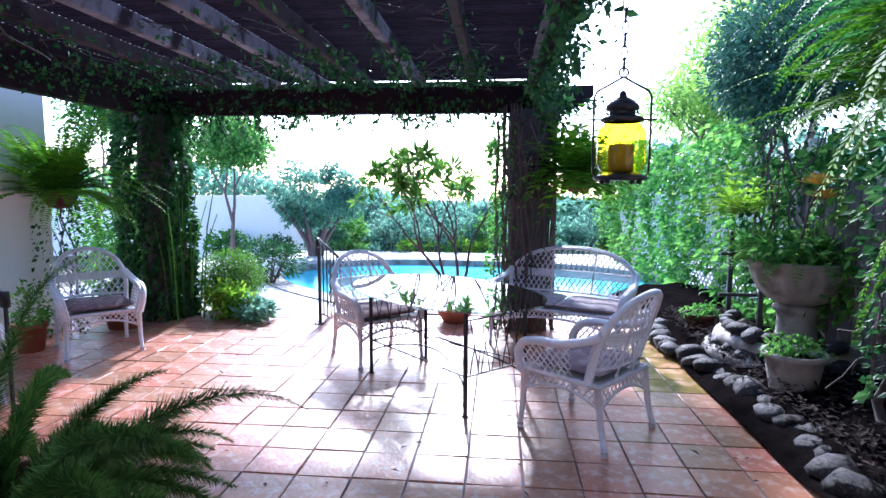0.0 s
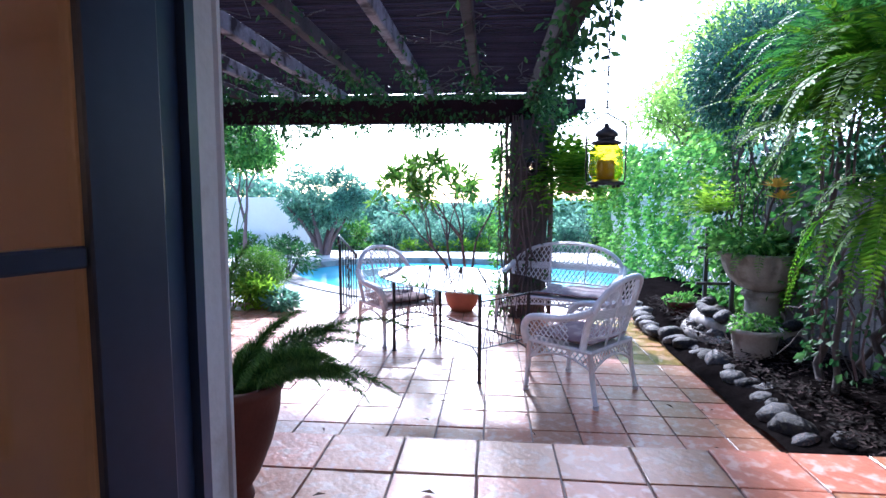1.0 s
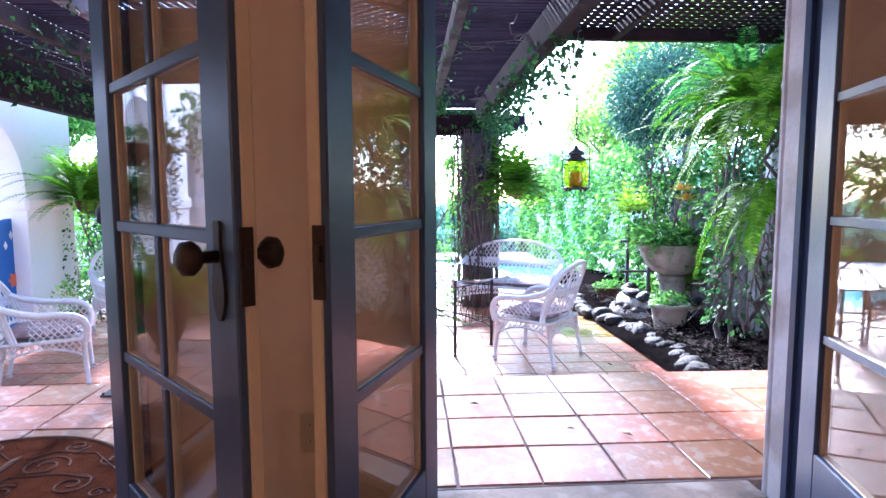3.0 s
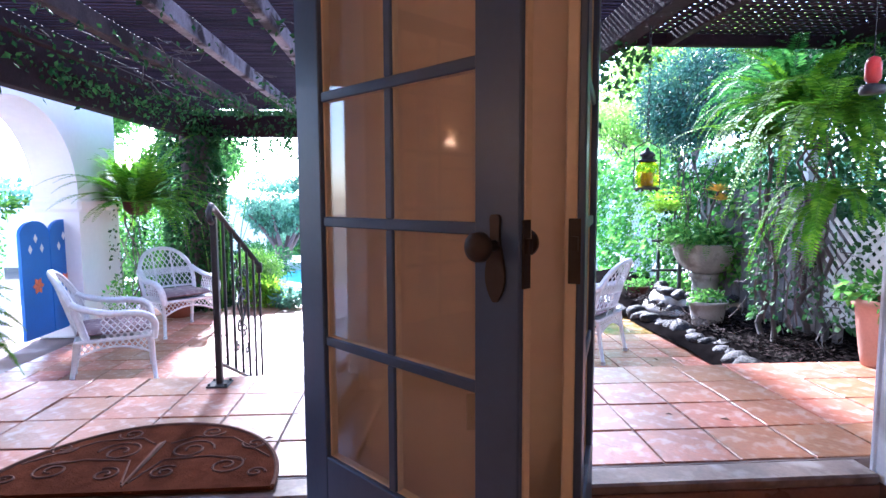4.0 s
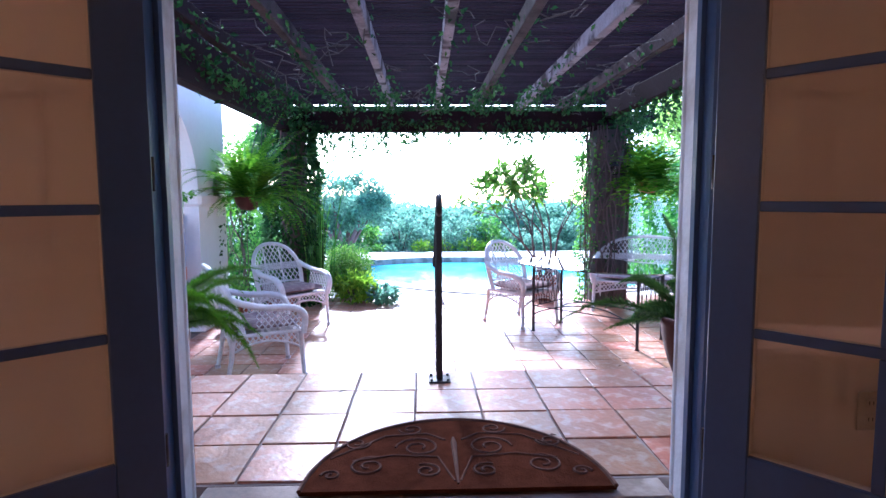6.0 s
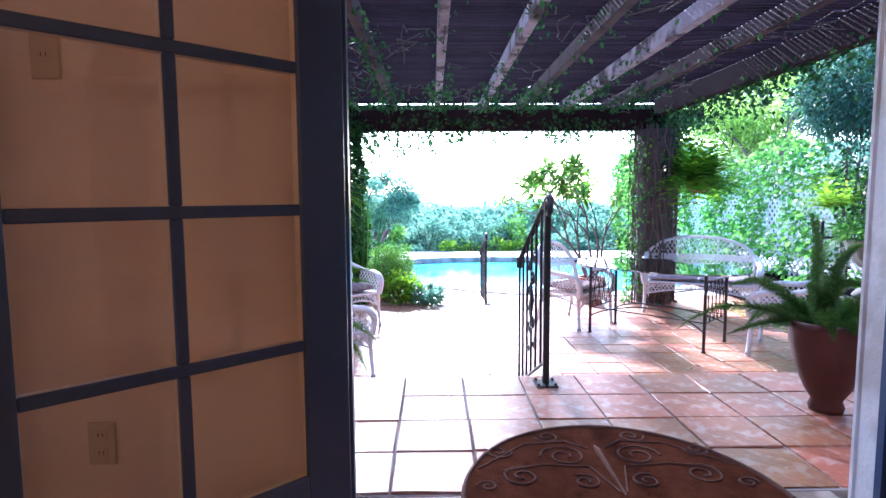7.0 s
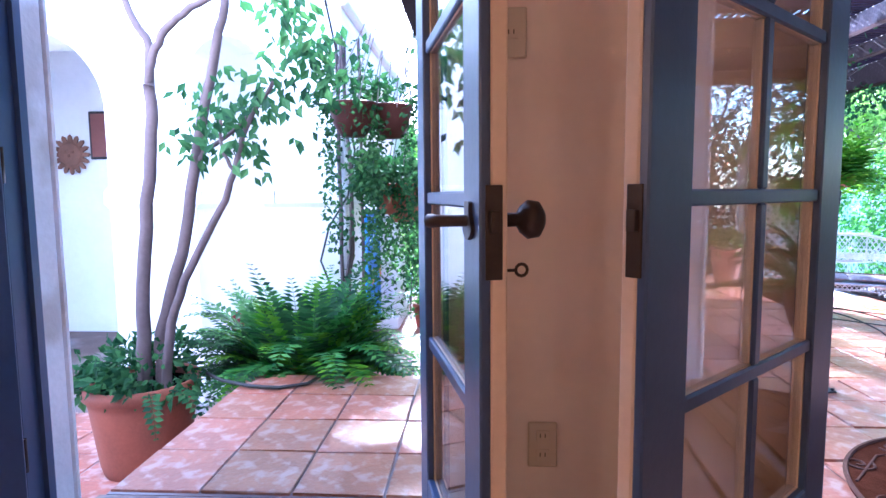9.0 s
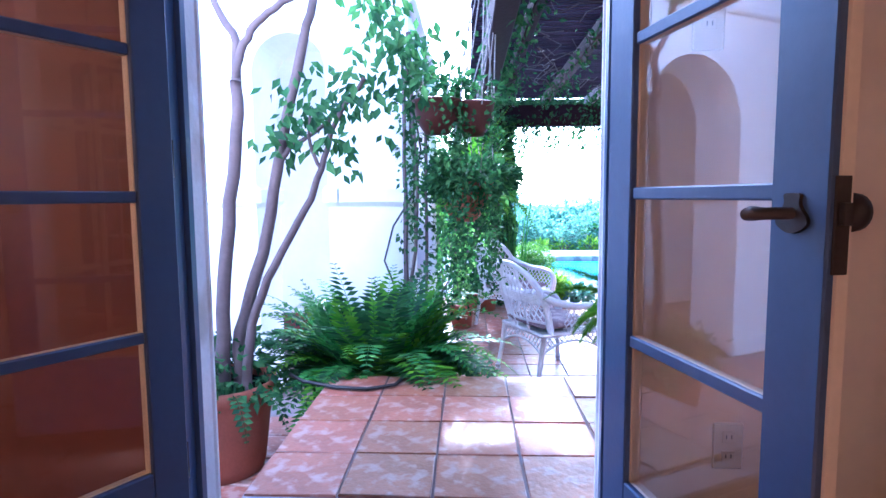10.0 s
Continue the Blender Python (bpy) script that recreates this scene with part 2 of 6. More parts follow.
# ---- mesh building ----
class Mesh:
    """Collects vertices and faces, then becomes one object."""

    def __init__(self):
        self.v, self.f, self.m = [], [], []

    def face(self, pts, k=0):
        i = len(self.v)
        self.v += [tuple(p) for p in pts]
        self.f.append(tuple(range(i, i + len(pts))))
        self.m.append(k)

    def box(self, a, b, bevel=0.0, k=0, at=None):
        (x0, y0, z0), (x1, y1, z1) = a, b
        m = at or Matrix()
        e = min(bevel, (x1 - x0) / 2.1, (y1 - y0) / 2.1, (z1 - z0) / 2.1)
        i = len(self.v)
        if e <= 0:
            for z in (z0, z1):
                self.v += [tuple(m @ Vector(p)) for p in ((x0, y0, z), (x1, y0, z), (x1, y1, z), (x0, y1, z))]
            fs = [(3, 2, 1, 0), (4, 5, 6, 7), (0, 1, 5, 4), (1, 2, 6, 5), (2, 3, 7, 6), (3, 0, 4, 7)]
        else:
            lay = [(z0, e), (z0 + e, 0), (z1 - e, 0), (z1, e)]
            for z, d in lay:
                c = e - d
                if d:
                    ring = [(x0 + e, y0 + e), (x1 - e, y0 + e), (x1 - e, y1 - e), (x0 + e, y1 - e)]
                    ring = [p for p in ring for _ in (0, 1)]
                else:
                    ring = [(x0, y0 + e), (x0 + e, y0), (x1 - e, y0), (x1, y0 + e), (x1, y1 - e), (x1 - e, y1), (x0 + e, y1), (x0, y1 - e)]
                    ring = [ring[j] for j in range(8)]
                self.v += [tuple(m @ Vector((x, y, z))) for x, y in ring]
            # the top and bottom rings hold each corner twice, to match the eight-sided middle
            fs = []
            for r in range(3):
                for j in range(8):
                    a0, b0 = r * 8 + j, r * 8 + (j + 1) % 8
                    fs.append((a0, b0, b0 + 8, a0 + 8))
            fs += [(6, 4, 2, 0), (24, 26, 28, 30)]
        self.f += [tuple(i + j for j in f) for f in fs]
        self.m += [k] * len(fs)

    def tube(self, pts, r, sides=6, k=0, closed=False, caps=True):
        pts = [Vector(p) for p in pts]
        n = len(pts)
        rs = r if isinstance(r, (list, tuple)) else [r] * n
        i = len(self.v)
        ref = None
        for a in range(n):
            if closed:
                d = pts[(a + 1) % n] - pts[a - 1]
            else:
                d = pts[min(a + 1, n - 1)] - pts[max(a - 1, 0)]
            if d.length < 1e-9:
                d = Vector((0, 0, 1))
            d.normalize()
            if ref is None:
                ref = Vector((0, 0, 1)) if abs(d.z) < 0.9 else Vector((1, 0, 0))
            u = d.cross(ref)
            if u.length < 1e-6:
                u = d.orthogonal()
            u.normalize()
            w = u.cross(d)
            ref = w
            for s in range(sides):
                t = 2 * math.pi * s / sides
                self.v.append(tuple(pts[a] + rs[a] * (math.cos(t) * u + math.sin(t) * w)))
        for a in range(n if closed else n - 1):
            b = (a + 1) % n
            for s in range(sides):
                s2 = (s + 1) % sides
                self.f.append((i + a * sides + s, i + a * sides + s2, i + b * sides + s2, i + b * sides + s))
                self.m.append(k)
        if caps and not closed:
            self.f += [tuple(i + s for s in range(sides)), tuple(i + (n - 1) * sides + s for s in reversed(range(sides)))]
            self.m += [k, k]

    def lathe(self, prof, c=(0, 0, 0), sides=28, k=0, squash=1.0):
        i = len(self.v)
        for r, z in prof:
            for s in range(sides):
                t = 2 * math.pi * s / sides
                self.v.append((c[0] + r * math.cos(t), c[1] + r * squash * math.sin(t), c[2] + z))
        for a in range(len(prof) - 1):
            for s in range(sides):
                s2 = (s + 1) % sides
                self.f.append((i + a * sides + s, i + a * sides + s2, i + (a + 1) * sides + s2, i + (a + 1) * sides + s))
                self.m.append(k)

    def prism(self, outline, lift, k=0):
        """A flat outline (3D points) pushed along lift."""
        lift = Vector(lift)
        a = [Vector(p) for p in outline]
        i, n = len(self.v), len(a)
        self.v += [tuple(p) for p in a] + [tuple(p + lift) for p in a]
        self.f += [tuple(i + j for j in reversed(range(n))), tuple(i + n + j for j in range(n))]
        self.f += [(i + j, i + (j + 1) % n, i + n + (j + 1) % n, i + n + j) for j in range(n)]
        self.m += [k] * (n + 2)

    def leaf(self, p, d, up, length, width, k=0, fold=0.15):
        """A pointed leaf of four triangles, folded along its rib."""
        d = d.normalized()
        s = d.cross(up)
        s = s.normalized() if s.length > 1e-5 else d.orthogonal().normalized()
        n = s.cross(d)
        i = len(self.v)
        mid = p + d * length * 0.45
        self.v += [tuple(p), tuple(mid + s * width / 2 + n * fold * width), tuple(p + d * length), tuple(mid - s * width / 2 + n * fold * width)]
        self.f += [(i, i + 1, i + 2), (i, i + 2, i + 3)]
        self.m += [k, k]

    def done(self, name, materials, parent=None, smooth=False):
        me = bpy.data.meshes.new(name)
        me.from_pydata(self.v, [], self.f)
        for x in materials if isinstance(materials, (list, tuple)) else [materials]:
            me.materials.append(x)
        me.polygons.foreach_set("material_index", self.m)
        if smooth:
            me.polygons.foreach_set("use_smooth", [True] * len(me.polygons))
        me.update()
        ob = new(name, me)
        if parent:
            ob.parent = parent
        return ob


def part(name, m, material, parent, label="", smooth=False):
    ob = m.done(name, material, parent, smooth)
    return tagged(ob, label) if label else ob


def thing(name, at=None, label="", category="", group="", kind=""):
    ob = new(name)
    ob.matrix_world = at or Matrix()
    return tagged(ob, label, category, group, kind)


def solid(name, m, material, label="", category="", kind="", smooth=False, group=""):
    return tagged(m.done(name, material, None, smooth), label, category, group, kind)


rng = random.Random(7)


def rvec(r=rng):
    while True:
        v = Vector((r.uniform(-1, 1), r.uniform(-1, 1), r.uniform(-1, 1)))
        if 0.05 < v.length < 1:
            return v.normalized()


def arc(cx, cz, r, a0, a1, n):
    return [(cx + r * math.cos(radians(a0 + (a1 - a0) * i / n)), cz + r * math.sin(radians(a0 + (a1 - a0) * i / n))) for i in range(n + 1)]

# ---- structure ----
PATIO = -0.49   # lower patio below the landing
INNER = -0.12   # floor of the room
DOORS = [(-0.59, 0.62), (-2.91, -1.315), (-4.89, -3.73)]
TOP = 2.04      # height of the openings
WALL = 0.15     # thickness of the house wall
XA, XB, YB, CEIL = -7.5, 3.4, -5.0, 2.6


MAROON = mat("dark_red_brown_wall", (0.20, 0.064, 0.050), 0.45, vary=0.15, scale=2, grain=30, bump=0.1)
SILL = mat("worn_grey_brown_sill", (0.20, 0.14, 0.11), 0.6, vary=0.3, scale=8, bump=0.3, second=(0.34, 0.28, 0.24), mixscale=6)


def simple_wall(name, a, b, material, label, cat="wall", bevel=0.0):
    m = Mesh()
    m.box(a, b, bevel)
    return solid(name, m, material, label, cat, "structure")


# house wall in two skins: cream within, white plaster without, with three openings
edges = [XB] + [e for d in DOORS for e in (d[1], d[0])] + [XA]
spans = [(edges[i + 1], edges[i]) for i in range(0, len(edges), 2)]
for skin, y0, y1, material, label in (("wall_north_inside", 0.0, 0.10, CREAM, "cream painted inner wall beside the doors"), ("wall_north_outside", 0.1, WALL, PLASTER, "white plastered outer wall beside the doors")):
    for i, (x0, x1) in enumerate(spans):
        m = Mesh()
        m.box((x0, y0, INNER - 0.5), (x1, y1, CEIL + 0.2))
        dark = skin == "wall_north_inside" and i == 3
        solid(f"{skin}_{i + 1}", m, MAROON if dark else material, "dark red-brown painted inner wall beside the door" if dark else label, "wall", "structure")
    for i, (x0, x1) in enumerate(DOORS):
        m = Mesh()
        m.box((x0, y0, TOP), (x1, y1, CEIL + 0.2))
        solid(f"{skin}_over_door_{i + 1}", m, material, label, "wall", "structure")
        m = Mesh()
        m.box((x0, y0, INNER - 0.5), (x1, y1, INNER - 0.03))
        solid(f"{skin}_under_door_{i + 1}", m, material, label, "wall", "structure")
simple_wall("wall_south", (XA, YB - 0.2, INNER - 0.1), (XB, YB, CEIL), CREAM, "cream painted room wall")
simple_wall("wall_west", (XA - 0.2, YB - 0.2, INNER - 0.1), (XA, 0.1, CEIL), CREAM, "cream painted room wall")
simple_wall("wall_east", (XB, YB - 0.2, INNER - 0.1), (XB + 0.2, WALL, CEIL + 0.2), CREAM, "cream painted room wall")
simple_wall("ceiling", (XA - 0.2, YB - 0.2, CEIL), (XB, 0.0, CEIL + 0.2), CREAM, "cream painted room ceiling", "ceiling")
m = Mesh()
m.box((XA - 0.2, YB - 0.2, INNER - 0.15), (XB, 0.0, INNER))
solid("floor", m, WOODFLOOR, "dark red polished wooden room floor", "floor", "structure")


def door_frame(i, x0, x1):
    t = 0.045
    m = Mesh()
    m.box((x0, -0.01, -0.04), (x0 + t, 0.078, TOP), 0.006)
    m.box((x1 - t, -0.01, -0.04), (x1, 0.078, TOP), 0.006)
    m.box((x0 + t, -0.01, TOP - t), (x1 - t, 0.078, TOP), 0.006)
    # stops
    m.box((x0 + t, 0.05, -0.04), (x0 + t + 0.014, 0.075, TOP - t))
    m.box((x1 - t - 0.014, 0.05, -0.04), (x1 - t, 0.075, TOP - t))
    ob = solid(f"door_{i}", m, SLATE, "slate blue painted timber door frame in plaster wall", "door frame", "structure")
    m = Mesh()
    for a, b in ((x0 - 0.004, x0 + t - 0.004), (x1 - t + 0.004, x1 + 0.004)):
        m.box((a, 0.079, -0.04), (b, WALL + 0.0205, TOP), 0.006)
    for a, b in ((x0 - 0.05, x0 + t - 0.002), (x1 - t + 0.002, x1 + 0.05)):
        m.box((a, WALL + 0.0215, -0.03), (b, WALL + 0.045, TOP + 0.06), 0.006)
    m.box((x0 + 0.029, WALL + 0.0215, TOP - 0.02), (x1 - 0.029, WALL + 0.045, TOP + 0.06), 0.006)
    part("casing", m, CASING, ob, "worn white casing")
    m = Mesh()
    m.box((x0 + t, 0.135, -0.044), (x1 - t, 0.262, -0.004), 0.008)
    part("door_sill", m, SILL, ob, "weathered sill")
    m = Mesh()
    m.box((x0 + t, 0.136, INNER - 0.02), (x1 - t, 0.149, -0.045), 0.003)
    m.box((x0 + t, -0.03, INNER - 0.025), (x1 - t, 0.135, INNER + 0.02), 0.006)
    part("riser", m, WOODFLOOR, ob, "dark red wooden inner step")


for i, (x0, x1) in enumerate(DOORS):
    door_frame(i + 1, x0, x1)


def door_leaf(hinge, angle, width, cols, knob_side, label, knob_dx=0.055, s=0.1, handle=""):
    """A glazed leaf; local x runs from the hinge to the free edge, local +y is the outside (slate) face times knob_side."""
    ob = thing("door_leaf", pose(*hinge, 0, 0, angle), label, "door")
    H0, H1, T = -0.035, 1.985, 0.04
    g0, g1 = 0.26, 1.885
    rows = 5

    def bar(name, x0, x1, z0, z1, thin=0.0):
        m = Mesh()
        ya, yb = -T / 2 + thin, T / 2 - thin
        outer = (0.004, yb) if knob_side > 0 else (ya, -0.004)
        inner = (ya, 0.004) if knob_side > 0 else (-0.004, yb)
        m.box((x0, outer[0], z0), (x1, outer[1], z1), 0.003, 0)
        m.box((x0, inner[0], z0), (x1, inner[1], z1), 0.003, 1)
        part(name, m, [SLATE, DOORCREAM], ob)

    bar("stile", 0, s, H0, H1)
    bar("stile", width - s, width, H0, H1)
    bar("bottom_rail", s, width - s, H0, g0)
    bar("top_rail", s, width - s, g1, H1)
    h = 0.026
    zs = [g0 + (g1 - g0) * r / rows for r in range(rows + 1)]
    xs = [s + (width - 2 * s) * c / cols for c in range(cols + 1)]
    for z in zs[1:-1]:
        bar("muntin", s, width - s, z - h / 2, z + h / 2, 0.006)
    for x in xs[1:-1]:
        for r in range(rows):
            bar("muntin", x - h / 2, x + h / 2, zs[r] + (h / 2 if r else 0), zs[r + 1] - (h / 2 if r < rows - 1 else 0), 0.0062)
    for c in range(cols):
        for r in range(rows):
            m = Mesh()
            m.box((xs[c] + 0.002, -0.002, zs[r] + 0.002), (xs[c + 1] - 0.002, 0.002, zs[r + 1] - 0.002))
            p = part("pane", m, PANE, ob)
            p.visible_shadow = False
    # lock: long plates, knob within, lever without
    kx, kz = width - knob_dx, 0.88
    for side in (1, -1) if handle else ():
        f = side * T / 2
        m = Mesh()
        out = []
        for j in range(40):
            t = 2 * math.pi * j / 40
            zz = math.cos(t)
            w = (0.019 if handle == "knob" else 0.022) * (1 + 0.35 * math.cos(3 * math.acos(max(-1, min(1, zz))))) * (1 if math.sin(t) >= 0 else -1) * abs(math.sin(t)) ** 0.6
            out.append((kx + w, f, kz + (-0.025 + zz * 0.085 if handle == "knob" else zz * 0.028)))
        m.prism(out, (0, side * 0.006, 0))
        plate = part("lock_plate", m, BRONZE, ob, "aged bronze lock plate")
        m = Mesh()
        if side == knob_side and handle == "lever":
            m.tube([(kx, f, kz), (kx, f + side * 0.05, kz), (kx - 0.012, f + side * 0.056, kz), (kx - 0.028, f + side * 0.054, kz - 0.002)], [0.009, 0.009, 0.011, 0.009], 10)
            part("lever", m, BRONZE, plate, smooth=True)
        else:
            prof = [(0.0, 0), (0.011, 0), (0.010, 0.03), (0.020, 0.036), (0.029, 0.047), (0.027, 0.062), (0.015, 0.070), (0.0, 0.071)]
            m.lathe(prof, sides=20)
            R = Euler((radians(-90 * side), 0, 0)).to_matrix().to_4x4()
            m.v = [tuple(Matrix.Translation((kx, f, kz)) @ R @ Vector(v)) for v in m.v]
            part("knob", m, BRONZE, plate, smooth=True)
    if handle == "lever":
        f = -knob_side * T / 2
        m = Mesh()
        m.tube([(kx, f, kz - 0.075), (kx, f - knob_side * 0.03, kz - 0.075)], 0.0025, 6)
        m.tube([(kx, f - knob_side * (0.038 + 0.009 * math.cos(a)), kz - 0.075 + 0.009 * math.sin(a)) for a in (2 * math.pi * j / 12 for j in range(12))], 0.0025, 6, closed=True)
        part("key", m, BRONZE, ob, "small bronze key")
    m = Mesh()
    m.box((width - 0.001, -0.012, 0.80), (width + 0.003, 0.012, 0.93), 0.001)
    m.box((width, -0.007, 0.865), (width + 0.012, 0.007, 0.895), 0.001)
    part("latch", m, BRONZE, ob)
    for z in (0.25, 1.0, 1.75):
        m = Mesh()
        m.tube([(-0.006, 0, z - 0.045), (-0.006, 0, z + 0.045)], 0.007, 8)
        part("hinge", m, BRONZE, ob, smooth=True)
    return ob


LEAFLABEL = "glazed french door leaf, slate blue paint, open into the room"
door_leaf((-0.539, -0.026, 0.0), -111.0, 0.59, 1, 1, LEAFLABEL)
door_leaf((0.570, -0.01, 0.0), -104.0, 0.59, 1, -1, LEAFLABEL, handle="lever")
door_leaf((-2.859, -0.026, 0.0), -137.0, 0.80, 2, 1, LEAFLABEL, s=0.122)
door_leaf((-1.367, -0.05, 0.0), -48.7, 0.77, 2, -1, LEAFLABEL, s=0.112, handle="knob")
door_leaf((-4.84, -0.02, 0.0), -120.5, 0.59, 1, 1, LEAFLABEL, s=0.088)
door_leaf((-3.781, -0.01, 0.0), -76.3, 0.60, 1, -1, LEAFLABEL, handle="lever")

# ---- ground levels ----
LX0, LX1, LY = -4.822, 3.2, 1.445
m = Mesh()
m.box((LX0, WALL + 0.001, PATIO - 0.2), (LX1, LY, -0.046))
m.box((LX0, 0.264, -0.0459), (LX1, LY, -0.007))
solid("landing", m, GROUT, "grout bed of raised terracotta landing", "landing", "structure")
m = Mesh()
m.box((-2.95, LY + 0.001, PATIO - 0.2), (-1.15, LY + 0.31, -0.165), 0.01)
m.box((-2.95, LY + 0.311, PATIO - 0.2), (-1.15, LY + 0.62, -0.33), 0.01)
solid("steps", m, TERRACOTTA, "terracotta steps down to the patio", "steps", "structure")
m = Mesh()
m.face([(-60, -40, -0.75), (60, -40, -0.75), (60, 90, -0.75), (-60, 90, -0.75)])
solid("ground", m, GROUNDMAT, "dark garden earth", "ground", "structure")
m = Mesh()
m.box((-9.5, WALL, -0.74), (1.62, 6.45, PATIO - 0.007))
solid("patio", m, GROUT, "grout bed of terracotta patio", "patio", "structure")


def pool_outline(grow, n=72):
    out = []
    for j in range(n):
        t = 2 * math.pi * j / n
        r = 1 + 0.10 * math.cos(2 * t + 0.6) + 0.06 * math.sin(3 * t)
        out.append(Vector((-0.55 + (3.0 * r + grow) * math.cos(t), 9.55 + (2.65 * r + grow) * math.sin(t), 0)))
    return out


m = Mesh()
po, pi_ = pool_outline(0.0), pool_outline(0.35)
DECK = -0.52
big = []
for v in po:
    d = (v - Vector((-0.55, 9.55, 0)))
    s = max(abs(d.x) / 6.0, abs(d.y) / (3.08 if d.y < 0 else 3.9))
    big.append(Vector((-0.55, 9.55, 0)) + d / s)
n = len(po)
for j in range(n):
    a, b = j, (j + 1) % n
    m.face([(pi_[a].x, pi_[a].y, DECK), (big[a].x, big[a].y, DECK), (big[b].x, big[b].y, DECK), (pi_[b].x, pi_[b].y, DECK)])
solid("pavement", m, CONCRETE, "pale concrete pool deck", "pool deck", "structure")
m = Mesh()
for j in range(n):
    a, b = j, (j + 1) % n
    m.face([(po[a].x, po[a].y, DECK + 0.02), (pi_[a].x, pi_[a].y, DECK + 0.02), (pi_[b].x, pi_[b].y, DECK + 0.02), (po[b].x, po[b].y, DECK + 0.02)])
    m.face([(po[a].x, po[a].y, DECK - 0.2), (po[a].x, po[a].y, DECK + 0.02), (po[b].x, po[b].y, DECK + 0.02), (po[b].x, po[b].y, DECK - 0.2)])
    m.face([(pi_[a].x, pi_[a].y, DECK + 0.02), (pi_[a].x, pi_[a].y, DECK - 0.01), (pi_[b].x, pi_[b].y, DECK - 0.01), (pi_[b].x, pi_[b].y, DECK + 0.02)])
solid("pool_coping", m, CAST, "pale stone pool coping", "coping", "structure")
m = Mesh()
m.face([(v.x, v.y, DECK - 0.10) for v in po])
solid("water", m, WATER, "bright turquoise swimming pool water", "water", "structure")

# ---- pergola ----
perg = thing("pergola", None, "dark stained timber pergola overgrown with vines", "pergola")


def beam(name, a, b, material=BEAMWOOD, bevel=0.008, parent=perg, label=""):
    m = Mesh()
    m.box(a, b, bevel)
    return part(name, m, material, parent, label)


m = Mesh()
prof = [(-4.25, 1.80), (0.66, 1.80), (0.68, 1.83), (0.75, 1.85), (0.81, 1.845), (0.85, 1.87), (0.90, 1.92), (0.95, 1.935), (0.98, 1.96), (0.98, 2.07), (-4.25, 2.07)]
m.prism([(x, 6.12, z) for x, z in prof], (0, 0.12, 0))
part("beam", m, BEAMWOOD, perg, "main beam with scalloped end")
beam("beam", (-4.0, 0.45, 1.79), (-3.88, 6.11, 2.195))
beam("ledger", (-4.0, WALL + 0.05, 1.86), (2.9, WALL + 0.13, 2.07))
RAFTERS = ((-3.68, BEAMWOOD), (-3.13, AGEDWOOD), (-2.55, PALEWOOD), (-1.96, PALEWOOD), (-1.44, AGEDWOOD), (-0.86, PALEWOOD), (-0.27, AGEDWOOD))
for x, wood in RAFTERS:
    beam("rafter", (x - 0.036, WALL + 0.05, 2.075), (x + 0.036, 6.5, 2.205), wood)
beam("rafter", (0.30, WALL + 0.05, 1.98), (0.42, 6.11, 2.205))
beam("fascia", (-4.1, 6.505, 2.09), (0.5, 6.53, 2.20))
lm = Mesh()
y = 0.40
while y < 6.5:
    lm.box((-4.1, y, 2.21), (0.55, y + 0.034, 2.2215), at=Matrix.Translation((0, rng.uniform(-.004, .004), 0)))
    y += 0.060
tagged(part("lath", lm, LATHWOOD, perg), kind="stuff")

lat = thing("lattice_roof", None, "dark lattice roof over the landing, speckled with light", "lattice roof")
for x0 in (0.9, 2.2):
    beam("rafter", (x0 - 0.03, WALL + 0.06, 2.10), (x0 + 0.03, 2.6, 2.19), BEAMWOOD, parent=lat)
beam("edge_beam", (0.45, 2.56, 2.10), (3.1, 2.62, 2.19), BEAMWOOD, parent=lat)
lm = Mesh()
for j in range(34):
    y = 0.30 + j * 0.070
    lm.box((0.43, y, 2.2), (3.1, y + 0.045, 2.206))
for j in range(38):
    x = 0.45 + j * 0.070
    lm.box((x, 0.3, 2.2065), (x + 0.045, 2.65, 2.2125))
tagged(part("lath", lm, LATHWOOD, lat), kind="stuff")


def column(name, x, y, w, z1, material, label):
    ob = thing(name, None, label, "pillar", kind="structure")
    m = Mesh()
    ring = []
    segs = 9
    for s in range(segs + 1):
        z = PATIO + (z1 - PATIO) * s / segs
        row = []
        for j in range(20):
            t = 2 * math.pi * j / 20
            r = w / 2 * (1.0 / max(abs(math.cos(t)), abs(math.sin(t)))) ** 0.55
            nn = noise.noise(Vector((x + math.cos(t) * 2, y + math.sin(t) * 2, z * 2.5))) * 0.035
            row.append((x + (r + nn) * math.cos(t), y + (r + nn) * math.sin(t), z))
        ring.append(row)
    i0 = len(m.v)
    for row in ring:
        m.v += row
    for s in range(segs):
        for j in range(20):
            a, b = i0 + s * 20 + j, i0 + s * 20 + (j + 1) % 20
            m.f.append((a, b, b + 20, a + 20))
            m.m.append(0)
    m.f.append(tuple(i0 + segs * 20 + j for j in range(20)))
    m.m.append(0)
    part("shaft", m, material, ob, smooth=True)
    return ob


column("pillar", 0.33, 6.05, 0.43, 1.80, DARKBARK, "rough dark pillar wound with bare vines")
column("pillar", -3.88, 6.15, 0.34, 1.80, DARKBARK, "pillar hidden under dark ivy")

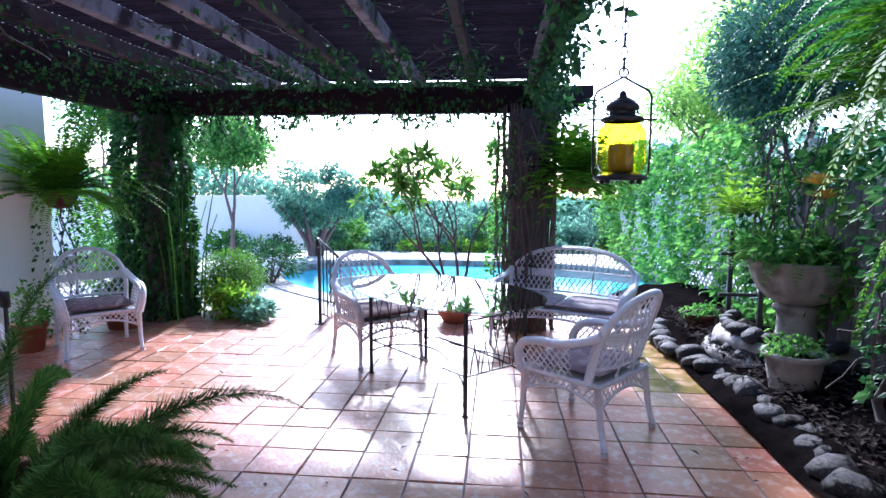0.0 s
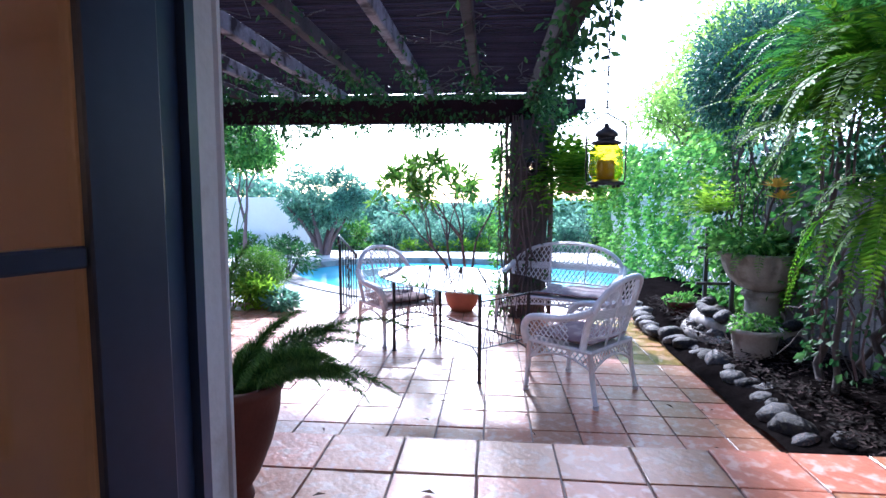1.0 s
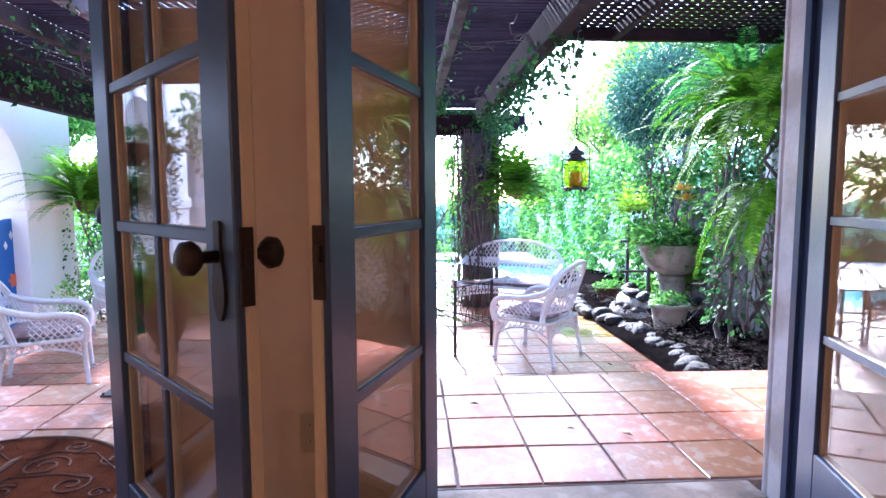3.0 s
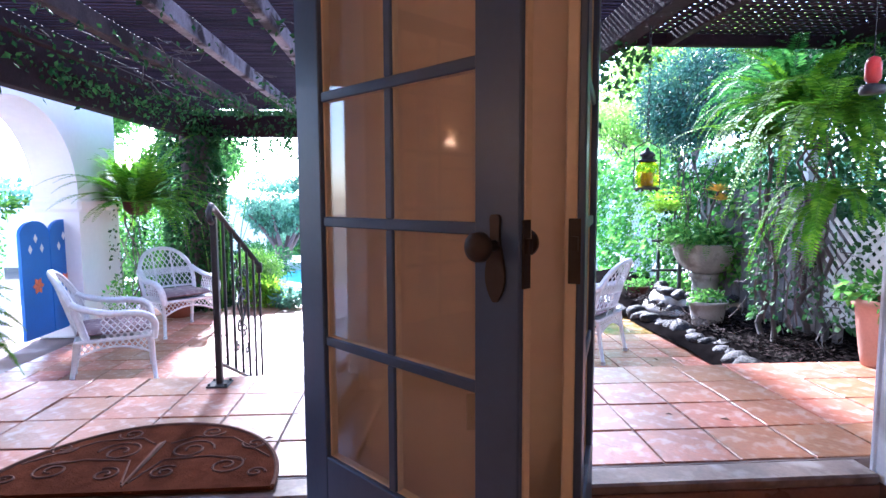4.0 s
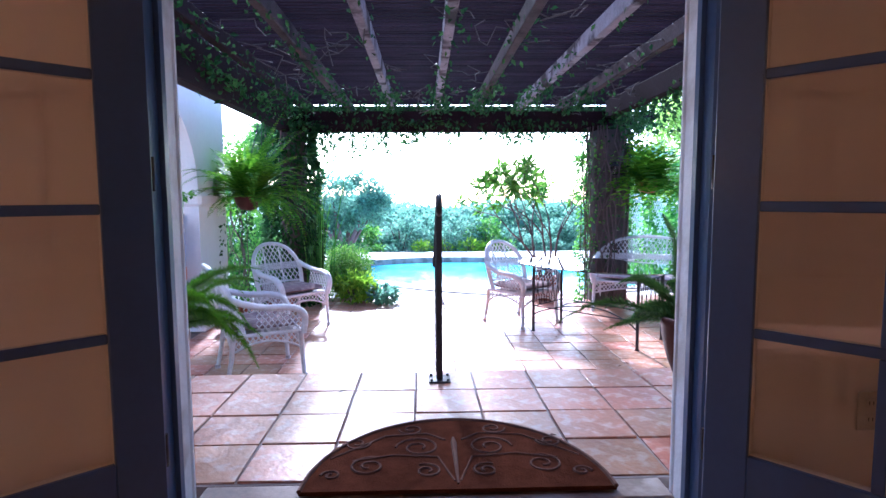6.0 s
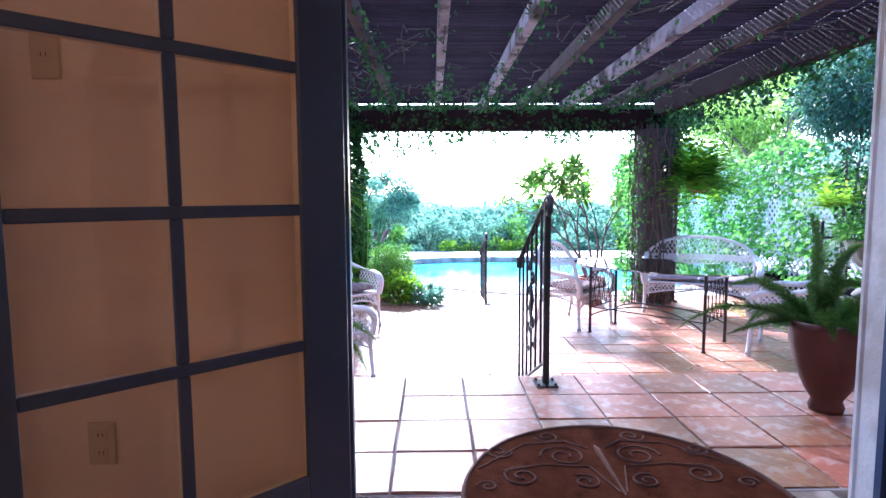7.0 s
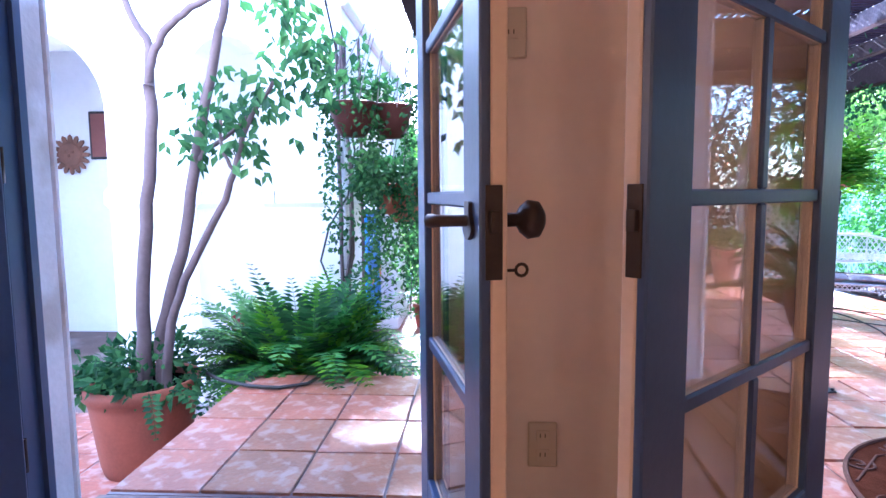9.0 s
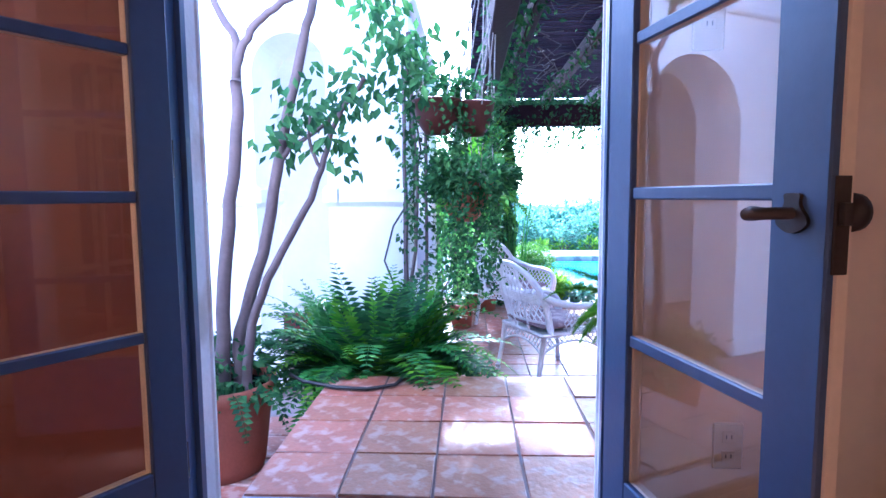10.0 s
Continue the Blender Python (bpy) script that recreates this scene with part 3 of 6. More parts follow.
# ---- white arcade ----
def arch_wall(name, origin, along, length, thick, height, openings, base, label):
    """A plaster wall along a direction with round-headed openings (start, width, springing height)."""
    o, u = Vector(origin), Vector(along).normalized()
    nrm = Vector((u.y, -u.x, 0))  # the face that is seen
    m = Mesh()

    def P(s, z, d):
        return tuple(o + u * s - nrm * d + Vector((0, 0, z)))

    def panel(a, b, z0, z1):
        for d, flip in ((0, False), (thick, True)):
            q = [P(a, z0, d), P(b, z0, d), P(b, z1, d), P(a, z1, d)]
            m.face(q[::-1] if flip else q)
    at = 0.0
    for s, w, zs in openings:
        panel(at, s, base, height)
        r = w / 2
        N = 24
        pts = [(s + r - r * math.cos(math.pi * j / N), zs + r * math.sin(math.pi * j / N)) for j in range(N + 1)]
        for (a, za), (b, zb) in zip(pts, pts[1:]):
            for d, flip in ((0, False), (thick, True)):
                q = [P(a, za, d), P(b, zb, d), P(b, height, d), P(a, height, d)]
                m.face(q[::-1] if flip else q)
            m.face([P(a, za, 0), P(a, za, thick), P(b, zb, thick), P(b, zb, 0)])
        m.face([P(s, base, 0), P(s, base, thick), P(s, zs, thick), P(s, zs, 0)])
        m.face([P(s + w, zs, 0), P(s + w, zs, thick), P(s + w, base, thick), P(s + w, base, 0)])
        at = s + w
    panel(at, length, base, height)
    m.face([P(0, height, 0), P(length, height, 0), P(length, height, thick), P(0, height, thick)])
    for s in (0, length):
        m.face([P(s, base, 0), P(s, height, 0), P(s, height, thick), P(s, base, thick)])
    ob = solid(name, m, PLASTER, label, "wall", "structure")
    # caps round each pier at the springing
    piers, at = [], 0.0
    for s, w, zs in openings:
        piers.append((at, s))
        at = s + w
    piers.append((at, length))
    for a, b in piers:
        c = Mesh()
        e = 0.035
        M = Matrix((( u.x, -nrm.x, 0, o.x), (u.y, -nrm.y, 0, o.y), (0, 0, 1, 0), (0, 0, 0, 1)))
        c.box((a - e, -e, 0.845), (b + e, thick + e, 0.985), 0.03, at=M)
        part("pier_cap", c, PLASTER, ob)
        c = Mesh()
        c.box((a - e, -e, base), (b + e, thick + e, base + 0.14), 0.02, at=M)
        part("pier_base", c, PLASTER, ob)
    c = Mesh()
    c.box((-0.03, -0.05, height + 0.001), (length + 0.03, thick + 0.05, height + 0.075), 0.02, at=M)
    part("cornice", c, PLASTER, ob)
    return ob


arch_wall("wall_arcade_west", (-9.2, 2.25, 0), (1, 0, 0), 4.25, 0.45, 2.35, [(0.9, 0.6, 1.66), (2.08, 1.05, 1.48), (3.71, 0.47, 1.70)], PATIO, "white plastered arcade wall with narrow round arches")
arch_wall("wall_arcade_north", (-4.5, 2.25, 0), (0, 1, 0), 3.05, 0.45, 2.10, [(0.52, 1.72, 1.03)], PATIO, "white plastered arcade wall with one wide round arch")
simple_wall("wall_corridor", (-9.2, 4.3, PATIO), (-5.3, 4.5, 2.4), PLASTER, "white corridor wall behind the arches")
# ceiling slab added to keep skylight off the corridor wall
simple_wall("ceiling_corridor", (-9.2, 2.25, 2.43), (-4.96, 4.52, 2.55), PLASTER, "white plastered corridor ceiling, added to shade the wall behind the arches", "ceiling")
# end wall out of view, added to darken the corridor
simple_wall("wall_corridor_light_block", (-9.4, 2.25, PATIO), (-9.205, 4.5, 2.4), PLASTER, "unseen white plastered wall added to keep daylight out of the corridor")
simple_wall("wall_garden", (-13.0, 13.4, -0.75), (-4.8, 13.6, 0.82), PLASTER, "white garden wall at the end of the pool")

# ---- furniture ----
def weave(m, f, inside, du, r=0.0035, steps=22, slope=1.0, families=(1, -1), sides=4):
    """Diagonal strands over a surface f(u, v) with u, v in metres, kept where inside(u, v) holds."""
    for sg in families:
        c = -3.0
        while c < 3.0:
            run = []
            for i in range(steps * 4 + 1):
                v = i / (steps * 4) * 0.7
                u = c + sg * v * slope
                if inside(u, v):
                    run.append(f(u, v))
                else:
                    if len(run) > 1:
                        m.tube(run[::3] + ([run[-1]] if (len(run) - 1) % 3 else []), r, sides, caps=False)
                    run = []
            if len(run) > 1:
                m.tube(run[::3] + ([run[-1]] if (len(run) - 1) % 3 else []), r, sides, caps=False)
            c += du


def wicker_seat(name, hw, at, label, cat, cushion_label, cushions=1, group=""):
    """A wicker armchair (or settee) with hooped back; it faces its local +y."""
    ob = thing(name, at, label, cat, group)
    SH, BH = 0.38, 0.52          # seat height, height of the back above it
    yb, yf = -0.25, 0.27

    def back(u, v):
        k = u / hw
        return Vector((u * (1 + 0.10 * v / BH), yb - 0.29 * v + 0.075 * k * k, SH + v))

    def hoop(v):
        if v < 0.17:
            return hw * (0.97 + 0.03 * v / 0.17)
        q = (v - 0.17) / (BH - 0.17)
        return hw * max(0.0, 1 - q ** 2.3) ** (1 / 2.1)

    m = Mesh()
    rim = []
    N = 40
    for i in range(N + 1):
        a = math.pi * i / N
        u = hw * math.copysign(abs(math.cos(a)) ** (2 / 2.2), math.cos(a))
        v = 0.17 + (BH - 0.17) * abs(math.sin(a)) ** (2 / 2.3)
        rim.append(back(u, v))
    rim = [back(hw * 0.97, 0.0), back(hw * 0.985, 0.09)] + rim + [back(-hw * 0.985, 0.09), back(-hw * 0.97, 0.0)]
    m.tube(rim, 0.021, 8)
    m.tube([p + Vector((0, 0.024, -0.004)) for p in rim], 0.012, 6)
    part("back_rim", m, WICKER, ob, smooth=True)
    m = Mesh()
    inside = lambda u, v: 0.09 <= v <= BH and abs(u) <= hoop(v) * 0.985 and not (0.24 < v < 0.30)
    weave(m, back, inside, 0.050, 0.0048, slope=0.62)
    for v in (0.235, 0.247, 0.259, 0.271, 0.283, 0.295, 0.085, 0.095):
        w = hoop(v) * 0.98
        m.tube([back(-w + 2 * w * i / 12, v) for i in range(13)], 0.0055, 5, caps=False)
    for u in (-0.33, 0.33):
        pts = [back(hw * u, BH * 0.94 * i / 10 * (1 - 0.03)) for i in range(11)]
        m.tube(pts, 0.008, 6, caps=False)
    part("back_weave", m, WICKER, ob)
    for s in (-1, 1):
        path = [back(s * hw * 0.985, 0.30), Vector((s * (hw + 0.035), yb + 0.06, SH + 0.26)), Vector((s * (hw + 0.055), -0.02, SH + 0.215)), Vector((s * (hw + 0.055), 0.14, SH + 0.205)), Vector((s * (hw + 0.045), 0.245, SH + 0.175)), Vector((s * (hw + 0.03), 0.295, SH + 0.10)), Vector((s * (hw + 0.005), 0.285, SH - 0.02))]
        fine = []
        for i in range(len(path) - 1):
            p0, p1, p2, p3 = path[max(0, i - 1)], path[i], path[i + 1], path[min(len(path) - 1, i + 2)]
            for j in range(5):
                q = j / 5
                fine.append(0.5 * ((2 * p1) + (p2 - p0) * q + (2 * p0 - 5 * p1 + 4 * p2 - p3) * q * q + (3 * p1 - p0 - 3 * p2 + p3) * q ** 3))
        fine.append(path[-1])
        m = Mesh()
        m.tube(fine, 0.026, 8)
        m.tube([p + Vector((-s * 0.026, 0, 0.004)) for p in fine], 0.018, 6)
        part("arm", m, WICKER, ob, smooth=True)
        top = [(p.y, p.z, p.x) for p in fine]

        def edge(y):
            best = max((z, x) for yy, z, x in top if abs(yy - y) < 0.045) if any(abs(yy - y) < 0.045 for yy, z, x in top) else (SH, s * hw)
            return best

        def side(u, v):
            z, x = edge(u)
            k = min(1.0, v / max(0.02, z - SH))
            return Vector((s * hw + (x - s * hw) * k, u, SH + v))
        m = Mesh()
        weave(m, side, lambda u, v: -0.08 < u < 0.285 and 0 <= v <= edge(u)[0] - SH - 0.005, 0.046, 0.0046, steps=20, slope=0.8)
        part("arm_weave", m, WICKER, ob)
        # side skirt
        m = Mesh()
        weave(m, lambda u, v: Vector((s * hw, u, SH - 0.13 + v)), lambda u, v: yb < u < yf and 0.075 * (1 - (abs(u) / 0.26) ** 2) <= v <= 0.13, 0.042, 0.0044, steps=40, slope=0.8)
        m.tube([(s * hw, yb + (yf - yb) * i / 12, SH - 0.13 + 0.075 * (1 - (abs(yb + (yf - yb) * i / 12) / 0.26) ** 2)) for i in range(13)], 0.009, 6)
        part("skirt", m, WICKER, ob)
    for y in (yf, yb):
        m = Mesh()
        weave(m, lambda u, v: Vector((u, y, SH - 0.15 + v)), lambda u, v: abs(u) < hw and 0.085 * (1 - (abs(u) / hw) ** 2) <= v <= 0.15, 0.044, 0.0046, steps=40, slope=0.8)
        m.tube([(hw * (i / 8 - 1), y, SH - 0.15 + 0.085 * (1 - (i / 8 - 1) ** 2)) for i in range(17)], 0.010, 6)
        part("skirt", m, WICKER, ob)
    m = Mesh()
    m.tube([(-hw, yb, SH), (hw, yb, SH), (hw, yf, SH), (-hw, yf, SH)], 0.016, 6, closed=True)
    m.box((-hw + 0.012, yb + 0.012, SH - 0.008), (hw - 0.012, yf - 0.012, SH + 0.006), 0.004)
    part("seat", m, WICKER, ob)
    for sx in (-1, 1):
        for y, oy in ((yf - 0.005, 0.02), (yb + 0.01, -0.06)):
            m = Mesh()
            m.tube([(sx * hw, y, SH), (sx * (hw - 0.002), y + oy * 0.4, SH * 0.5), (sx * (hw + 0.006), y + oy, 0.012)], [0.020, 0.019, 0.016], 8)
            m.tube([(sx * (hw + 0.006), y + oy, 0.0), (sx * (hw + 0.006), y + oy, 0.03)], 0.021, 8)
            part("leg", m, WICKER, ob, smooth=True)
    for c in range(cushions):
        m = Mesh()
        w = 2 * (hw - 0.02) / cushions
        x0 = -hw + 0.02 + c * w
        NX, NY = max(12, int(w * 36)), 16
        i0 = len(m.v)
        for sgn in (1, -1):
            for j in range(NY + 1):
                for i in range(NX + 1):
                    a, b = i / NX * 2 - 1, j / NY * 2 - 1
                    puff = (1 - abs(a) ** 6) ** 0.5 * (1 - abs(b) ** 6) ** 0.5
                    tx, ty = a * w * 0.5 / 0.15, b * 0.24 / 0.15
                    tuft = 0.010 * (abs(math.sin(tx * 1.57 + 0.3)) * abs(math.sin(ty * 1.57 + 0.3))) ** 0.5
                    z = SH + 0.056 + sgn * puff * 0.034 + (tuft if sgn > 0 else 0) - (0.008 if sgn > 0 else 0)
                    m.v.append((x0 + w / 2 + a * w * 0.49, 0.01 + b * 0.25, z))
            for j in range(NY):
                for i in range(NX):
                    q = i0 + (0 if sgn > 0 else (NX + 1) * (NY + 1)) + j * (NX + 1) + i
                    ff = (q, q + 1, q + NX + 2, q + NX + 1)
                    m.f.append(ff if sgn > 0 else ff[::-1])
                    m.m.append(0)
        part("cushion", m, CUSHION if cushions == 1 else PALECUSHION, ob, cushion_label, smooth=True)
    return ob


def facing(x, y, dx, dy, z=PATIO):
    return pose(x, y, z, 0, 0, math.degrees(math.atan2(dy, dx)) - 90)


CL = "white wicker armchair with faded mauve cushion"
ch = wicker_seat("wicker_armchair", 0.285, facing(0.575, 3.48, -0.77, 0.64), CL + ", by the glass table", "chair", "faded mauve cushion", 1, "wicker armchairs")
for at, lab in ((facing(-1.04, 4.80, 0.62, -0.78), CL + ", by the pool end"), (facing(-3.63, 4.74, 0.73, -0.68), CL + ", by the ivy pillar"), (facing(-3.49, 3.05, 0.90, 0.44), CL + ", near the steps")):
    tagged(copy_thing(ch, at), lab)
wicker_seat("wicker_settee", 0.60, facing(0.62, 5.35, -0.42, -0.90), "white wicker settee with hooped back and pale mauve cushions", "sofa", "tufted mauve seat pad", 2)


def dining_table(at):
    ob = thing("patio_table", at, "oval glass table on black wrought iron frame", "table")
    LX, LY2, H = 0.575, 0.275, 0.715
    m = Mesh()
    N = 72
    out = [(0.86 * math.copysign(abs(math.cos(t)) ** 0.9, math.cos(t)), 0.56 * math.copysign(abs(math.sin(t)) ** 0.9, math.sin(t)), H + 0.006) for t in (2 * math.pi * i / N for i in range(N))]
    m.prism(out, (0, 0, 0.012))
    top = part("tabletop", m, TABLEGLASS, ob, "clear glass tabletop")
    top.visible_shadow = False
    for sx in (-1, 1):
        for sy in (-1, 1):
            m = Mesh()
            m.box((sx * LX - 0.012, sy * LY2 - 0.012, 0.004), (sx * LX + 0.012, sy * LY2 + 0.012, H), 0.003)
            m.box((sx * LX - 0.018, sy * LY2 - 0.018, 0.0), (sx * LX + 0.018, sy * LY2 + 0.018, 0.012), 0.003)
            part("leg", m, IRON, ob)
    m = Mesh()
    z = H - 0.006
    for sy in (-1, 1):
        m.box((-LX + 0.013, sy * LY2 - 0.006, z - 0.012), (LX - 0.013, sy * LY2 + 0.006, z + 0.005))
    for sx in (-1, 1):
        m.box((sx * LX - 0.006, -LY2 + 0.013, z - 0.012), (sx * LX + 0.006, LY2 - 0.013, z + 0.005))
    part("top_rail", m, IRON, ob)
    for sx in (-1, 1):
        m = Mesh()
        y0, y1 = -LY2 + 0.03, LY2 - 0.03
        for z in (0.64, 0.27):
            m.tube([(sx * LX, -LY2, z), (sx * LX, LY2, z)], 0.006, 6)
            part("cross_rail", m, IRON, ob)
            m = Mesh()
        n = 5
        for i in range(n):
            for off in (0, 1):
                a = y0 + (y1 - y0) * (i + 0.1) / n
                b = y0 + (y1 - y0) * (i + 0.9) / n
                if off:
                    a, b = b, a
                mid = (a + b) / 2
                m.tube([(sx * LX, a, 0.64), (sx * LX, mid + (a - mid) * 0.15, 0.47), (sx * LX, mid - (a - mid) * 0.6, 0.36), (sx * LX, b, 0.27)], 0.0042, 5)
                part("panel_bar", m, IRON, ob)
                m = Mesh()
    for sy in (-1, 1):
        m = Mesh()
        pts = [(-LX + 2 * LX * i / 20, sy * (LY2 - 0.16 * math.sin(math.pi * i / 20)), 0.18 + 0.13 * math.sin(math.pi * i / 20) ** 0.7) for i in range(21)]
        m.tube(pts, 0.007, 6)
        m.tube([(-LX, sy * LY2, 0.275), (LX, sy * LY2, 0.275)] if sy > 0 else [(-LX, sy * LY2, 0.275), (0, sy * (LY2 - 0.17), 0.30), (LX, sy * LY2, 0.275)], 0.006, 6)
        part("stretcher", m, IRON, ob)
    return ob


dining_table(pose(-0.39, 4.13, PATIO, 0, 0, 134.5))


def spiral(c, r, turns, start, n=26, plane="yz", grow=-1):
    out = []
    for i in range(n + 1):
        q = i / n
        a = start + turns * 2 * math.pi * q
        rr = r * (1 - 0.8 * q)
        out.append((c[0], c[1] + rr * math.cos(a), c[2] + rr * math.sin(a)))
    return out


def stair_rail(at, label, length=0.86, drop=0.40, scale=1.0, height=0.93):
    ob = thing("stair_rail", at, label, "handrail")
    m = Mesh()
    m.box((-0.016, -0.016, 0.008), (0.016, 0.016, height - 0.04), 0.004)
    part("post", m, IRON, ob)
    m = Mesh()
    m.box((-0.055, -0.055, 0.0), (0.055, 0.055, 0.010), 0.003)
    for a in (-0.042, 0.042):
        for b in (-0.042, 0.042):
            m.tube([(a, b, 0.01), (a, b, 0.02)], 0.007, 6)
    part("base_plate", m, IRON, ob)
    m = Mesh()
    top = lambda y: height - drop * y / length
    m.tube([(0, length, top(length)), (0, 0.02, top(0.02)), (0, -0.03, height + 0.012), (0, -0.065, height - 0.015), (0, -0.06, height - 0.06), (0, -0.03, height - 0.075), (0, -0.02, height - 0.05)], 0.016, 8)
    m.box((-0.02, length - 0.012, top(length) - 0.05), (0.02, length + 0.012, top(length) + 0.02), 0.005)
    part("handrail", m, IRON, ob, smooth=True)
    m = Mesh()
    low = lambda y: 0.12 - drop * y / length
    m.tube([(0, 0, low(0)), (0, length, low(length))], 0.009, 6)
    part("bottom_rail", m, IRON, ob)
    n = 6
    for i in range(1, n + 1):
        y = length * i / n
        m = Mesh()
        m.box((-0.007, y - 0.007, low(y)), (0.007, y + 0.007, top(y)), 0.002)
        part("baluster", m, IRON, ob)
    for yy in (length * 0.42, length * 0.58):
        m = Mesh()
        zc = (low(yy) + top(yy)) / 2
        s = 1 if yy < length / 2 else -1
        for k in (-1, 1):
            m.tube(spiral((0.0, yy + s * 0.03, zc + k * 0.12), 0.05, 1.3 * s * k, 0), 0.006, 5)
            m.tube(spiral((0.0, yy - s * 0.02, zc + k * 0.24), 0.035, -1.2 * s * k, 1.5), 0.005, 5)
        m.tube([(0, yy + s * 0.08, zc - 0.12), (0, yy, zc), (0, yy + s * 0.08, zc + 0.12)], 0.006, 5)
        part("scroll", m, IRON, ob)
    return ob


stair_rail(pose(-2.07, 1.30, -0.002), "black wrought iron stair rail with scrolls on the landing")
stair_rail(pose(-1.93, 5.96, PATIO - 0.004), "black wrought iron rail at the pool steps", 0.8, 0.30)

# ---- doormat ----
def doormat():
    ob = thing("doormat", pose(-2.04, 0.170, 0.004), "half-round brown coir doormat with pale scroll relief", "doormat")
    m = Mesh()
    N = 48
    rx, ry = 0.505, 0.56
    out = [(rx * math.cos(math.pi * i / N), ry * math.sin(math.pi * i / N), 0) for i in range(N + 1)]
    m.prism(out, (0, 0, 0.014))
    part("pad", m, MATBROWN, ob)
    m = Mesh()
    m.tube([(x * 0.995, y * 0.995, 0.014) for x, y, z in out] , 0.008, 6)
    part("border", m, MATEDGE, ob)
    m = Mesh()
    for s in (-1, 1):
        for cx, cy, r, tr, st in ((0.13, 0.30, 0.085, 1.6, 0), (0.30, 0.16, 0.07, -1.6, 2), (0.10, 0.12, 0.05, 1.5, 1), (0.36, 0.34, 0.05, 1.4, 3), (0.16, 0.46, 0.05, -1.4, 0), (0.42, 0.10, 0.035, 1.3, 0)):
            sp = spiral((0, cx, cy), r, tr, st)
            m.tube([(s * a, b, 0.0155) for _, a, b in sp], 0.0045, 5)
        m.tube([(s * 0.01, 0.05, 0.0155), (s * 0.06, 0.22, 0.0155), (s * 0.22, 0.24, 0.0155), (s * 0.36, 0.2, 0.0155)], 0.004, 5)
        m.tube([(s * 0.03, 0.36, 0.0155), (s * 0.10, 0.42, 0.0155), (s * 0.26, 0.40, 0.0155), (s * 0.44, 0.22, 0.0155)], 0.004, 5)
    part("scroll_relief", m, MATEDGE, ob)
    m = Mesh()
    m.tube([(0, 0.03, 0.016), (0, 0.2, 0.018), (0, 0.33, 0.020), (0, 0.38, 0.016)], [0.004, 0.008, 0.011, 0.004], 6)
    part("emblem", m, MATEDGE, ob)


doormat()


# ---- lantern ----
def lantern():
    ob = thing("lantern", pose(0.366, 1.677, 1.015), "yellow glass candle lantern hanging from an iron chain", "lantern")
    m = Mesh()
    m.lathe([(0.0, 0.0), (0.075, 0.0), (0.078, 0.008), (0.06, 0.016), (0.05, 0.022), (0, 0.022)], sides=24)
    for a in range(4):
        t = a * math.pi / 2 + 0.78
        m.lathe([(0, -0.012), (0.008, -0.010), (0.008, 0.0), (0, 0.002)], (0.062 * math.cos(t), 0.062 * math.sin(t), 0), 8)
    part("base", m, IRON, ob, smooth=True)
    m = Mesh()
    m.lathe([(0.050, 0.022), (0.063, 0.030), (0.069, 0.05), (0.069, 0.125), (0.063, 0.145), (0.050, 0.158), (0.047, 0.168)], sides=32)
    part("glass_jar", m, YELLOWGLASS, ob, "bright yellow glass jar", smooth=True)
    m = Mesh()
    m.lathe([(0, 0.023), (0.036, 0.023), (0.036, 0.098), (0.030, 0.102), (0, 0.098)], sides=20)
    part("candle", m, CANDLE, ob, smooth=True)
    m = Mesh()
    m.lathe([(0.052, 0.165), (0.060, 0.168), (0.060, 0.175), (0.050, 0.180), (0.036, 0.184), (0.036, 0.196), (0.048, 0.200), (0.045, 0.212), (0.030, 0.226), (0.012, 0.236), (0.010, 0.246), (0.006, 0.252), (0, 0.254)], sides=24)
    for a in range(10):
        t = a * math.pi / 5
        m.lathe([(0, -0.004), (0.005, 0), (0, 0.005)], (0.044 * math.cos(t), 0.044 * math.sin(t), 0.19), 6)
    part("cap", m, IRON, ob, smooth=True)
    m = Mesh()
    m.tube([(0.062, 0, 0.004), (0.078, 0, 0.02), (0.080, 0, 0.06), (0.080, 0, 0.235), (0.072, 0, 0.252), (0.012, 0, 0.285), (0.0, 0, 0.292), (-0.012, 0, 0.285), (-0.072, 0, 0.252), (-0.080, 0, 0.235), (-0.080, 0, 0.06), (-0.078, 0, 0.02), (-0.062, 0, 0.004)], 0.0035, 6)
    m.tube([(-0.095, 0, 0.172), (0.095, 0, 0.172)], 0.003, 5)
    ring = [(0.013 * math.cos(2 * math.pi * i / 14), 0, 0.304 + 0.013 * math.sin(2 * math.pi * i / 14)) for i in range(14)]
    m.tube(ring, 0.003, 5, closed=True)
    part("wire_frame", m, IRON, ob, smooth=True)
    m = Mesh()
    z, k = 0.325, 0
    while z < 1.18:
        link = []
        for i in range(14):
            a, b = 0.008 * math.cos(2 * math.pi * i / 14), 0.021 * math.sin(2 * math.pi * i / 14)
            link.append((a, 0, z + b) if k % 2 else (0, a, z + b))
        m.tube(link, 0.0022, 5, closed=True)
        z += 0.034
        k += 1
    part("chain", m, IRON, ob)


lantern()

